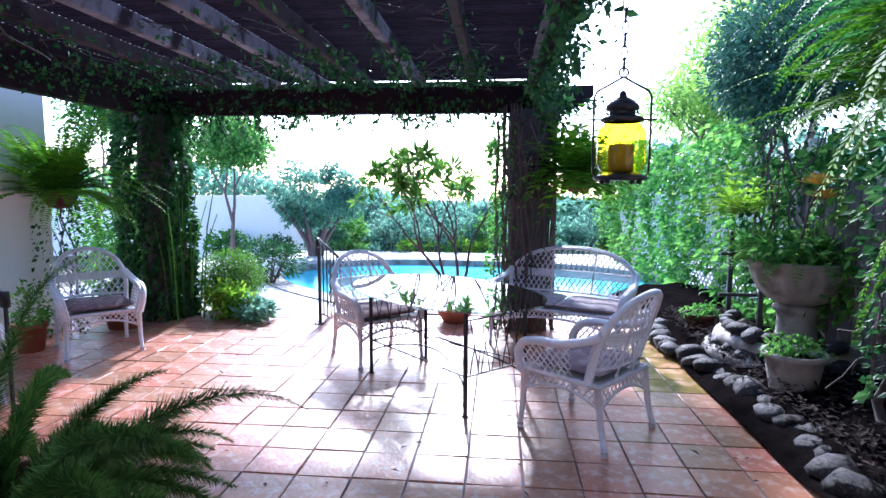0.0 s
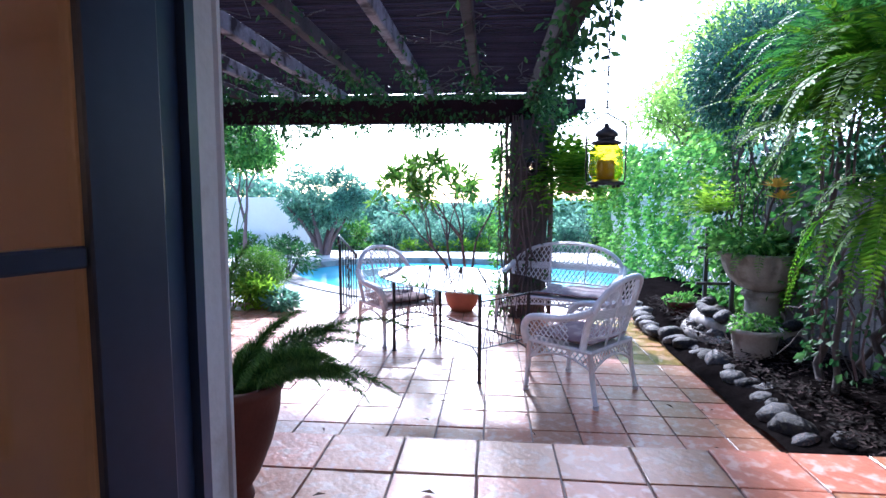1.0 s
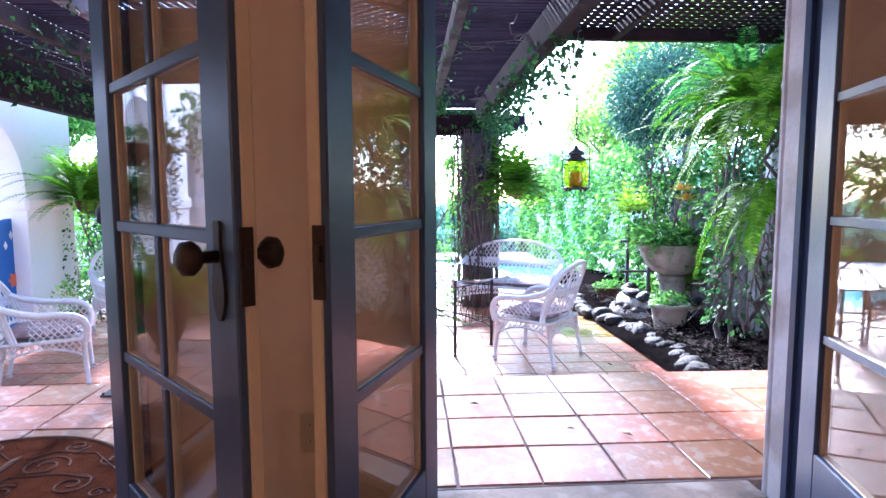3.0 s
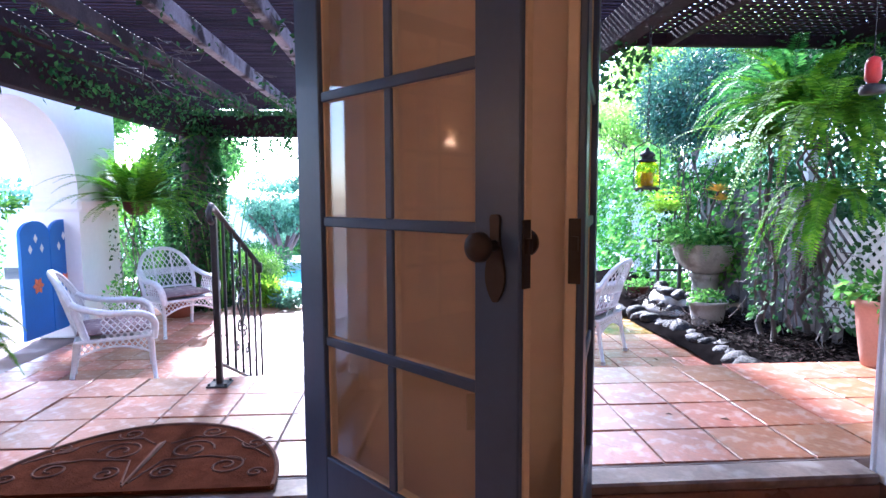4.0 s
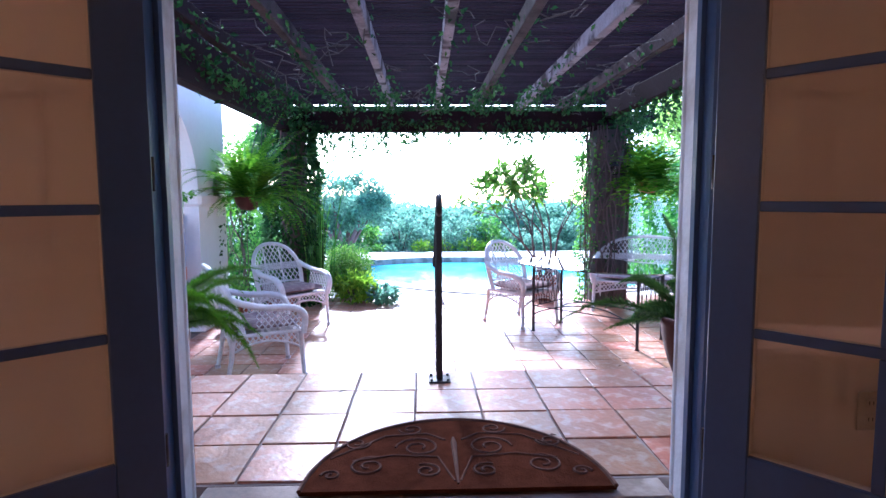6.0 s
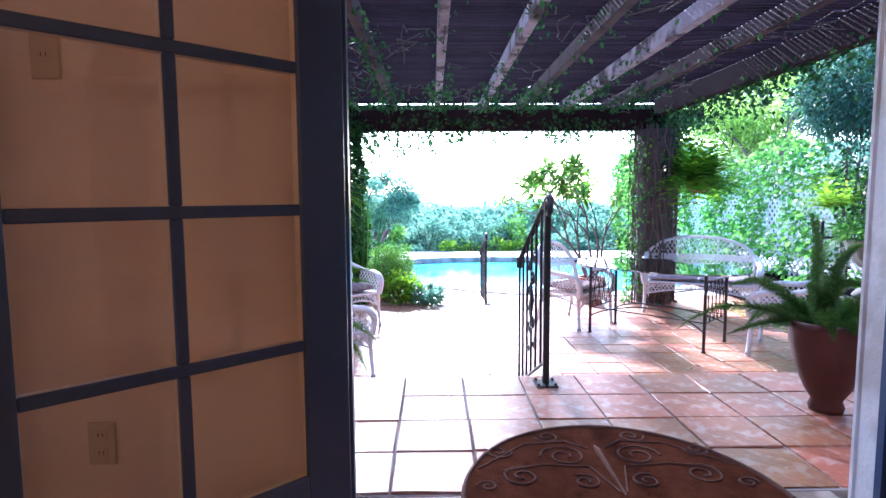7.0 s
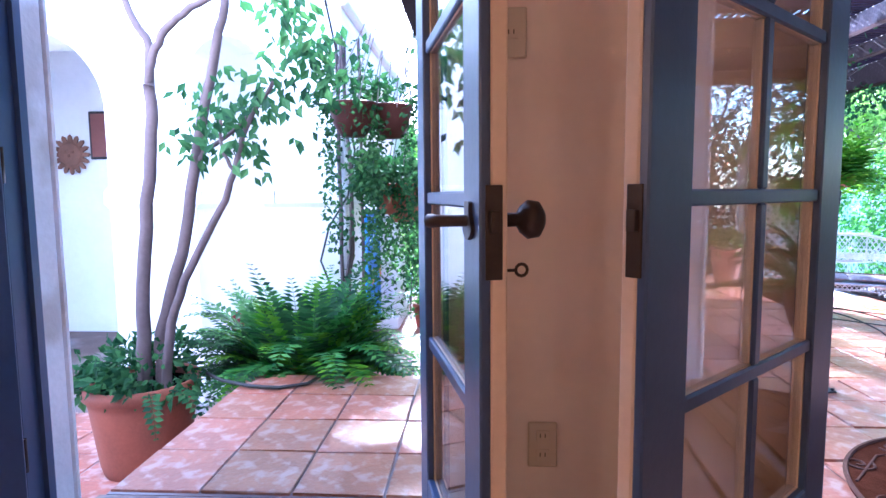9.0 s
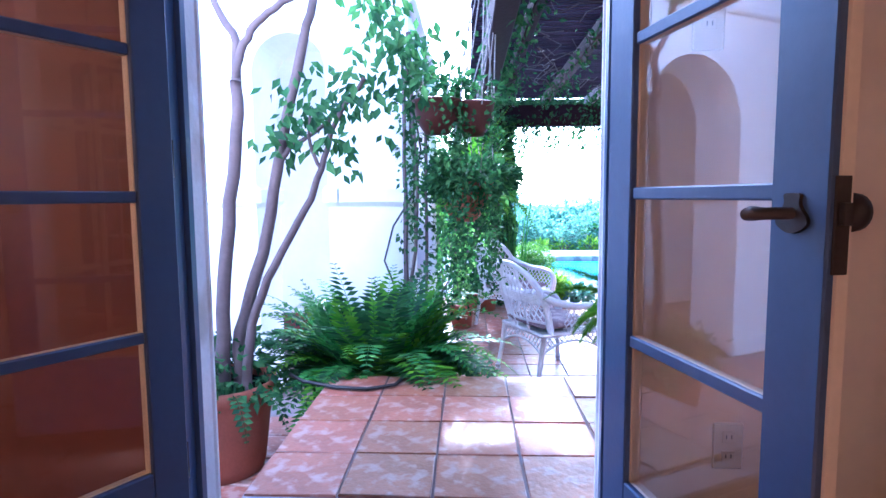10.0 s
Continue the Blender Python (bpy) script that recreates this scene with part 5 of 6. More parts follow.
for i in range(15000):
    y = 4.3 + r7.random() * 10.5
    top = 1.35 + 0.45 * noise.noise(Vector((y * 0.8, 0, 2))) + (0.35 if y > 6 else 0)
    z = -0.55 + r7.random() * (top + 0.55)
    if noise.noise(Vector((y * 1.6, z * 1.6, 5))) < (-0.12 if y > 6 else 0.02) and z < 1.0:
        continue
    p = Vector((FX - 0.05 - abs(r7.gauss(0, 0.10)), y, z))
    ln = r7.uniform(0.05, 0.12)
    m.leaf(p, Vector((-1, 0, -0.8)) + rvec(r7), rvec(r7), ln, ln * 0.6)
tagged(solid("fence_ivy", m, LEAF, "bright green ivy covering the lattice fence", "ivy"), kind="stuff")
bush("climbing_shrub", (2.64, 5.5, 1.66), (0.66, 0.9, 0.66), 17000, 0.06, LEAF_TEAL, "dense blue-green climber mounded over the fence", 75, 0.45, lumps=60)
bush("climbing_shrub", (3.1, 3.4, 1.35), (0.7, 1.2, 0.8), 7000, 0.065, LEAF_DARK, "dense dark climber over the fence", 76, 0.45, lumps=50)
bush("climbing_shrub", (2.45, 3.15, 1.62), (0.55, 1.15, 0.5), 9000, 0.06, LEAF_DARK, "dense dark climber mounded over the plank fence", 84, 0.45, lumps=50)
# two dark shrubs added as a backdrop that stops light through the fence
bush("light_block_shrub", (3.35, 4.4, -0.5), (0.5, 1.7, 1.15), 9000, 0.09, LEAF_DARK, "dense dark shrub added behind the lattice fence to block light", 78, 0.5, lumps=60)
bush("light_block_shrub", (3.35, 2.2, -0.5), (0.5, 1.3, 1.2), 7000, 0.09, LEAF_DARK, "dense dark shrub added behind the lattice fence to block light", 79, 0.5, lumps=60)
bush("climbing_shrub", (3.2, 1.6, 1.2), (0.6, 0.9, 1.0), 4000, 0.065, LEAF_DARK, "dense dark climber over the fence", 77, 0.45, lumps=40)

pl = thing("plank_fence", None, "weathered grey vertical plank fence behind the ferns", "fence")
for j in range(15):
    m = Mesh()
    yy = 3.02 + j * 0.15
    m.box((2.62, yy, -0.45), (2.642, yy + 0.138, 1.05 + 0.03 * math.sin(j * 2.1)), 0.004)
    part("plank", m, GREYPLANK, pl)
lp = thing("garden_trellis", None, "white diamond lattice trellis with a notched edge", "trellis")
for sg in (1, -1):
    for i in range(-9, 14):
        c0 = 1.95 + i * 0.105
        y0, y1, z0, z1 = 1.95, 3.03, -0.12, 0.78
        ts = sorted(((y0 - c0) * sg, (y1 - c0) * sg))
        lo, hi = max(z0, z0 + ts[0]), min(z1, z0 + ts[1])
        if hi - lo < 0.06:
            continue
        d = Vector((0, sg, 1)).normalized()
        w = Vector((0, -d.z, d.y)) * 0.019
        p, q = Vector((2.575 + 0.007 * (sg > 0), c0 + sg * (lo - z0), lo)), Vector((2.575 + 0.007 * (sg > 0), c0 + sg * (hi - z0), hi))
        m = Mesh()
        m.prism([p + w, p - w, q - w, q + w], (0.006, 0, 0))
        part("slat", m, LATTICEWHITE, lp)
for y in (2.0, 2.9):
    m = Mesh()
    m.box((2.592, y - 0.03, -0.45), (2.65, y + 0.03, 0.76), 0.004)
    part("post", m, GREYPLANK, lp)

# ---- planting bed with stones ----
m = Mesh()
NX, NY = 16, 60
for i in range(NX + 1):
    for j in range(NY + 1):
        x, y = 1.55 + 1.6 * i / NX, 1.48 + 6.5 * j / NY
        z = -0.46 + 0.16 * min(1, i / 5) + 0.05 * noise.noise(Vector((x * 3, y * 3, 0)))
        m.v.append((x, y, z))
for i in range(NX):
    for j in range(NY):
        q = i * (NY + 1) + j
        m.f.append((q, q + NY + 1, q + NY + 2, q + 1))
        m.m.append(0)
solid("planting_bed", m, SOIL, "near-black soil of the planting bed, fern shade in its colour", "soil", "structure", smooth=True)
m = Mesh()
for i in range(4200):
    x, y = r7.uniform(1.72, 2.8), r7.uniform(1.5, 6.2)
    ln = r7.uniform(0.03, 0.075)
    m.leaf(Vector((x, y, -0.29 + r7.uniform(-.03, .04))), Vector((r7.gauss(0, 1), r7.gauss(0, 1), 0.2)), Vector((0, 0, 1)), ln, ln * 0.4)
tagged(solid("leaf_litter", m, MULCH, "dark bark mulch and dead leaves", "mulch"), kind="stuff")


def rock_mesh(seed, flat=0.6):
    rr = random.Random(seed)
    me_v, me_f = [], []
    bmx = bmesh.new()
    bmesh.ops.create_icosphere(bmx, subdivisions=2, radius=1)
    off = Vector((rr.uniform(0, 9), rr.uniform(0, 9), rr.uniform(0, 9)))
    for v in bmx.verts:
        n1 = noise.noise(v.co * 1.1 + off) * 0.35 + noise.noise(v.co * 2.6 + off) * 0.12
        v.co = Vector((v.co.x * (1 + n1) * rr.uniform(0.98, 1.02), v.co.y * (1 + n1) * 0.8, max(-0.5, v.co.z * flat * (1 + n1))))
    me = bpy.data.meshes.new("stone")
    bmx.to_mesh(me)
    bmx.free()
    me.materials.append(STONE)
    me.polygons.foreach_set("use_smooth", [True] * len(me.polygons))
    return me


rocks = [rock_mesh(i, 0.55 + 0.05 * (i % 4)) for i in range(7)]


def stone(x, y, z, s, k):
    ob = new("edging_stone", rocks[k % 7])
    ob.matrix_world = pose(x, y, z, r7.uniform(-15, 15), r7.uniform(-15, 15), r7.uniform(0, 360)) @ Matrix.Diagonal((s, s * r7.uniform(.8, 1.1), s * r7.uniform(.8, 1.15), 1))
    tagged(ob, ["rounded grey edging stone beside the planting bed", "dark wet edging stone beside the planting bed", "pale brown edging stone beside the planting bed"][k % 3], "stone", "edging stones")


y, k = 2.55, 0
while y < 6.7:
    s = r7.uniform(0.10, 0.16)
    stone(1.74 + 0.05 * math.sin(y * 2.2) + r7.uniform(-.03, .03) - (0.10 if y > 5 else 0), y, PATIO + s * 0.45, s, k)
    y += s * 1.25
    k += 1
for i in range(20):
    a = radians(120 + 150 * i / 19)
    for lay in (0, 1):
        if (i + lay) % 2 == 0 or lay == 0:
            s = r7.uniform(0.07, 0.12)
            stone(2.46 + (0.56 - lay * 0.06) * math.cos(a), 4.80 + 0.58 * math.sin(a), -0.30 + lay * 0.16, s, k)
            k += 1
for x, y, s in ((1.9, 2.45, 0.10), (2.05, 2.38, 0.08), (1.92, 5.35, 0.12), (2.08, 5.42, 0.10), (1.86, 3.3, 0.09)):
    stone(x, y, -0.40, s, k)
    k += 1

m = Mesh()
for lay in range(2):
    R0 = 0.63 - lay * 0.08
    outl = [(2.46 + R0 * math.cos(radians(a)), 4.80 + R0 * math.sin(radians(a)), -0.36 + lay * 0.115) for a in range(110, 281, 10)]
    m.tube([(x + 0.02 * noise.noise(Vector((x * 5, y * 5, z))), y, z + 0.015 * noise.noise(Vector((x * 6, y * 6, z + 3)))) for x, y, z in outl], 0.068, 9)
solid("stone_ring", m, CAST, "curved stone edging courses round the urn", "edging", smooth=True)

urn = thing("garden_urn", pose(2.46, 4.80, -0.37) @ Matrix.Diagonal((1.1, 1.1, 1.0, 1)), "large fluted cast stone urn planted with succulents", "urn")
m = Mesh()
m.lathe([(0, 0), (0.19, 0), (0.19, 0.05), (0.165, 0.07), (0.15, 0.11), (0.135, 0.20), (0.13, 0.32), (0.14, 0.37), (0.165, 0.39), (0.165, 0.42), (0.13, 0.44)], sides=36)
part("pedestal", m, CAST, urn, smooth=True)
m = Mesh()
S = 72
prof = [(0.12, 0.44), (0.20, 0.48), (0.27, 0.56), (0.31, 0.66), (0.33, 0.74), (0.36, 0.78), (0.365, 0.80), (0.33, 0.80), (0.30, 0.76)]
i0 = len(m.v)
for j, (rad_, z) in enumerate(prof):
    for s in range(S):
        t = 2 * math.pi * s / S
        f = 1 + (0.05 * abs(math.sin(t * 9)) if 0 < j < 7 else 0)
        m.v.append((rad_ * f * math.cos(t), rad_ * f * math.sin(t), z))
for j in range(len(prof) - 1):
    for s in range(S):
        m.f.append((i0 + j * S + s, i0 + j * S + (s + 1) % S, i0 + (j + 1) * S + (s + 1) % S, i0 + (j + 1) * S + s))
        m.m.append(0)
part("bowl", m, CAST, urn, smooth=True)
soil(0.31, 0.75, urn)


def rosette(m, c, r0, n, length, width, rr, k=0):
    for i in range(n):
        a = i * 2.4
        el = 0.15 + 1.1 * i / n
        d = Vector((math.cos(a) * math.cos(el), math.sin(a) * math.cos(el), math.sin(el)))
        m.leaf(Vector(c), d, Vector((0, 0, 1)), length * (1 - 0.4 * i / n) * rr.uniform(.9, 1.1), width, k, 0.25)


m = Mesh()
for i in range(26):
    a, q = r7.uniform(0, 6.28), r7.uniform(0, 0.3)
    rosette(m, (q * math.cos(a), q * math.sin(a), 0.78 + r7.uniform(0, 0.22)), 0, 14, 0.11, 0.05, r7)
leaf_cloud(m, (-0.05, 0, 0.92), (0.42, 0.40, 0.15), 700, 0.085, r7, 0.2, 0.4, lumps=16)
for i in range(14):
    a = r7.uniform(2, 5.5)
    frond(m, (0.3 * math.cos(a), 0.3 * math.sin(a), 0.80), (math.cos(a), math.sin(a), 0.3), 0.35, 2.4, 0.05, 12, r7)
part("succulent", m, LEAF, urn)
br = thing("bromeliad", pose(2.32, 4.35, 0.98), "yellow and orange bromeliad rosette above the urn", "plant")
m = Mesh()
rosette(m, (0, 0, 0.05), 0, 22, 0.16, 0.055, r7)
rosette(m, (0.07, 0.05, -0.05), 0, 14, 0.15, 0.06, r7)
part("petal", m, FLOWERMAT, br)
m = Mesh()
m.tube([(0.05, 0.3, -0.42), (0.05, 0.2, -0.12), (0.02, 0.01, 0.06)], 0.012, 6)
part("stem", m, BARK, br)


def planter(name, at, prof, material, label, seed, rad, leafmat, n=500, size=0.05, grow_r=(0.2, 0.2, 0.1), z=0.3):
    rr = random.Random(seed)
    ob = thing(name, pose(*at), label, "potted plant")
    pot_mesh(prof, material, ob)
    soil(rad, z - 0.03, ob)
    m = Mesh()
    leaf_cloud(m, (0, 0, z + grow_r[2] * 0.4), grow_r, n, size, rr, 0.2, 0.5, lumps=14)
    part("foliage", m, leafmat, ob)
    return ob


POTPROF = [(0, 0), (0.12, 0), (0.135, 0.06), (0.165, 0.22), (0.175, 0.30), (0.20, 0.31), (0.20, 0.345), (0.175, 0.345), (0.165, 0.30)]
planter("stone_planter", (2.02, 3.93, -0.44), POTPROF, CAST, "grey cast stone pot with low leafy plant", 81, 0.165, LEAF, 380, 0.045, (0.2, 0.2, 0.09), 0.33)
planter("small_planter", (1.98, 5.62, -0.40), [(0, 0), (0.09, 0), (0.14, 0.16), (0.16, 0.20), (0.14, 0.20), (0.13, 0.17)], DARKCLAY, "small dark bowl with sparse plant", 82, 0.13, LEAF, 260, 0.05, (0.17, 0.17, 0.08), 0.18)
planter("clay_planter", (1.63, 1.34, 0.0), [(a * 0.8, z * 1.12) for a, z in POTPROF], PINKCLAY, "pinkish clay pot with a low green plant", 83, 0.135, LEAF, 400, 0.06, (0.2, 0.2, 0.12), 0.38)

# staghorn trunk and the big sword ferns on it
tr = thing("fern_trunk", pose(2.25, 2.95, -0.40), "dark gnarled stems with hanging roots carrying ferns", "trunk")
for j in range(5):
    m = Mesh()
    a = j * 0.7
    x0, y0 = 0.24 * math.cos(a) + 0.1 * (j % 3), 0.30 * math.sin(a)
    pts = [Vector((x0 * (1 + 0.3 * math.sin(q * 2 + j)) + r7.gauss(0, .02), y0 * (1 + 0.25 * math.cos(q * 3 + j)) + r7.gauss(0, .02), q * 0.21)) for q in range(10)]
    m.tube(pts, [0.024 - 0.0015 * q + 0.006 * (j % 2) for q in range(10)], 8)
    part("stem", m, DARKBARK, tr, smooth=True)
m = Mesh()
for j in range(20):
    a = r7.uniform(0, 6.28)
    p = Vector((0.30 * math.cos(a), 0.36 * math.sin(a), r7.uniform(0.4, 1.2)))
    pts = [p]
    for q in range(7):
        p = p + Vector((r7.gauss(0, .05), r7.gauss(0, .05), -r7.uniform(0.0, 0.11)))
        pts.append(p)
    m.tube(pts, 0.005, 4, caps=False)
part("root", m, DARKBARK, tr)
FL = "large bright sword fern arching from the dark trunk"
sword_fern("sword_fern", pose(1.95, 2.75, 1.42), FL, 91, 13, 0.90, 0.085, 38, (0.5, 1.2), FERN, (0.0, 0.5), (140, 220))
sword_fern("sword_fern", pose(1.92, 2.5, 1.62), FL, 92, 28, 0.92, 0.085, 38, (1.8, 3.6), FERN, (0.0, 1.2), (120, 330))
sword_fern("sword_fern", pose(2.05, 2.85, 1.74), FL, 93, 34, 0.85, 0.085, 36, (1.4, 3.2), LEAF_FERN, (0.0, 1.3), (60, 320))
sword_fern("sword_fern", pose(1.86, 2.05, 0.98), FL, 94, 18, 0.75, 0.075, 36, (2.4, 4.0), FERN, (-0.2, 0.8), (130, 290))
sword_fern("sword_fern", pose(1.80, 1.98, 1.50), FL, 95, 22, 0.95, 0.08, 40, (2.2, 3.8), FERN, (-0.1, 0.9), (140, 300))
sword_fern("spiky_fern", pose(2.15, 5.2, 0.80), "clump of thin spiky lime leaves on the trellis", 96, 60, 0.45, 0.09, 5, (0.2, 1.2), LEAF_LIME, (0.0, 1.3), (80, 300))
climber("trunk_ivy", 2.3, 2.9, 0.36, -0.1, 1.9, 1500, 0.06, LEAF_DARK, "dark leaves round the fern trunk", 97, 6)
climber("trunk_ivy", 2.5, 5.1, 0.25, 0.2, 1.5, 900, 0.06, LEAF_DARK, "dark leaves on the trellis behind the urn", 98, 14)
m = Mesh()
for x, y in ((2.16, 5.42), (2.38, 5.28)):
    m.box((x - 0.02, y - 0.02, -0.45), (x + 0.02, y + 0.02, 0.62), 0.004)
m.box((2.04, 5.335, 0.02), (2.49, 5.365, 0.05))
m.box((2.04, 5.335, 0.40), (2.49, 5.365, 0.43))
solid("plant_stand", m, IRON, "black iron plant stand among the stones", "plant stand")

fd = thing("bird_feeder", pose(1.16, 0.97, 1.46), "red hanging bird feeder with dark base", "bird feeder")
m = Mesh()
m.lathe([(0, 0), (0.05, 0.0), (0.055, 0.015), (0.05, 0.04), (0.02, 0.05), (0, 0.05)], sides=20)
part("base", m, IRON, fd, smooth=True)
m = Mesh()
m.lathe([(0.02, 0.05), (0.035, 0.07), (0.035, 0.14), (0.025, 0.17), (0, 0.18)], sides=20)
part("bottle", m, RED, fd, smooth=True)
m = Mesh()
m.tube([(0, 0, 0.17), (0, 0, 0.75)], 0.003, 5)
part("hanging_wire", m, IRON, fd)

# ---- door three: potted tree, big fern, hanging pots ----
pot = thing("potted_tree", pose(-5.40, 1.42, PATIO), "young tree with three bare trunks in a terracotta pot", "potted tree")
pot_mesh([(0, 0), (0.20, 0), (0.215, 0.05), (0.255, 0.36), (0.265, 0.40), (0.28, 0.41), (0.28, 0.47), (0.26, 0.47), (0.25, 0.42)], POTCLAY, pot, "large terracotta pot")
soil(0.25, 0.42, pot)


def limb(pts, r0, r1, parent, mat_=BARK):
    m = Mesh()
    w = [Vector((x + 5.40, y - 1.42, z - PATIO)) for x, y, z in pts]
    fine = []
    for i in range(len(w) - 1):
        p0, p1, p2, p3 = w[max(0, i - 1)], w[i], w[i + 1], w[min(len(w) - 1, i + 2)]
        for j in range(4):
            q = j / 4
            fine.append(0.5 * ((2 * p1) + (p2 - p0) * q + (2 * p0 - 5 * p1 + 4 * p2 - p3) * q * q + (3 * p1 - p0 - 3 * p2 + p3) * q ** 3) + rvec(r7) * 0.006)
    fine.append(w[-1])
    n = len(fine)
    m.tube(fine, [r0 + (r1 - r0) * i / (n - 1) for i in range(n)], 9)
    return part("trunk", m, mat_, parent, smooth=True)


limb([(-5.36, 1.38, -0.05), (-5.35, 1.37, 0.22), (-5.29, 1.34, 0.77), (-5.21, 1.3, 1.22), (-5.20, 1.28, 1.45)], 0.038, 0.026, pot)
limb([(-5.20, 1.28, 1.45), (-5.16, 1.26, 1.58), (-5.08, 1.24, 1.68), (-4.95, 1.22, 1.77), (-4.78, 1.2, 1.84), (-4.6, 1.2, 1.95)], 0.022, 0.012, pot)
limb([(-5.20, 1.28, 1.43), (-5.20, 1.30, 1.62), (-5.29, 1.3, 1.80), (-5.36, 1.3, 1.98)], 0.024, 0.012, pot)
limb([(-5.29, 1.42, -0.05), (-5.28, 1.42, 0.23), (-5.15, 1.40, 0.63), (-5.05, 1.38, 1.04), (-4.94, 1.36, 1.49), (-4.86, 1.34, 1.76), (-4.82, 1.34, 1.95)], 0.036, 0.018, pot)
limb([(-5.24, 1.36, -0.05), (-5.20, 1.36, 0.28), (-5.07, 1.34, 0.58), (-4.90, 1.32, 0.85), (-4.82, 1.31, 1.04), (-4.74, 1.3, 1.25), (-4.60, 1.28, 1.45)], 0.026, 0.010, pot)
limb([(-5.03, 1.38, 1.08), (-4.97, 1.36, 1.15), (-4.86, 1.33, 1.20), (-4.74, 1.31, 1.30)], 0.014, 0.008, pot)
limb([(-4.82, 1.31, 1.04), (-4.86, 1.28, 1.16), (-4.85, 1.26, 1.30)], 0.010, 0.006, pot)
m = Mesh()
for cx, cz, n, sx, sz in ((-4.66, 1.40, 60, 0.20, 0.12), (-4.86, 1.30, 50, 0.16, 0.12), (-4.42, 1.62, 46, 0.16, 0.10), (-4.72, 1.12, 18, 0.12, 0.10), (-5.02, 1.18, 16, 0.10, 0.10), (-4.55, 1.78, 30, 0.14, 0.1), (-4.62, 2.0, 26, 0.16, 0.08), (-5.36, 2.0, 24, 0.12, 0.08), (-4.35, 1.45, 18, 0.12, 0.1), (-4.98, 1.98, 20, 0.2, 0.06)):
    for i in range(int(n * 1.7)):
        p = Vector((cx + r7.gauss(0, sx) * 0.55 + 5.40, 1.3 - 1.42 + r7.gauss(0, 0.08), cz + r7.gauss(0, sz) * 0.6 - PATIO))
        ln = r7.uniform(0.05, 0.085)
        m.leaf(p, Vector((r7.gauss(0, 0.7), r7.gauss(0, 0.5), -0.8)), Vector((r7.gauss(0, .4), -1, 0.4)), ln, ln * 0.5)
part("foliage", m, LEAF_DARK, pot)
m = Mesh()
leaf_cloud(m, (0.06, 0, 0.52), (0.40, 0.34, 0.16), 900, 0.06, r7, 0.2, 0.6, lumps=26)
for i in range(12):
    a = r7.uniform(-1.2, 1.6)
    frond(m, (0.27 * math.cos(a), 0.27 * math.sin(a), 0.46), (math.cos(a), math.sin(a), 0.2), 0.3, 2.4, 0.05, 10, r7, thin=0.7)
part("underplanting", m, LEAF_DARK, pot, "trailing ivy at the trunk's foot")

bf = thing("leather_fern", pose(-4.66, 1.80, -0.42), "broad leafy fern clump at the edge of the landing", "fern")
r9 = random.Random(99)
for i in range(170):
    m = Mesh()
    a = r9.uniform(0, 2 * math.pi)
    el = r9.uniform(0.15, 1.35)
    d = Vector((math.cos(a) * math.cos(el), math.sin(a) * math.cos(el), math.sin(el)))
    frond(m, (0.22 * math.cos(a), 0.12 * math.sin(a), 0.3 + 0.1 * r9.random()), d, r9.uniform(0.42, 0.70), r9.uniform(0.7, 2.1), 0.11, 19, r9, thin=0.36)
    part("frond", m, (FERN, LEAF_DARK, LEAF_FERN)[i % 3], bf)
m = Mesh()
m.lathe([(0, -0.07), (0.16, -0.07), (0.20, 0.25), (0.22, 0.34), (0.19, 0.34)], sides=24)
part("pot", m, POTCLAY, bf, smooth=True)

m = Mesh()
m.tube([(-5.0, 1.30, 0.05), (-4.93, 1.30, 0.013), (-4.75, 1.22, 0.012), (-4.60, 1.20, 0.012), (-4.48, 1.26, 0.012), (-4.44, 1.42, 0.013), (-4.42, 1.55, 0.05)], 0.009, 7)
m.tube([(-4.60, 2.20, 0.35), (-4.66, 2.21, 0.50), (-4.60, 2.21, 0.72), (-4.47, 2.20, 0.92), (-4.42, 2.2, 1.2), (-4.5, 2.2, 1.7), (-4.6, 2.2, 2.2)], 0.007, 6)
solid("garden_hose", m, HOSE, "thin black irrigation hose", "hose", smooth=True)


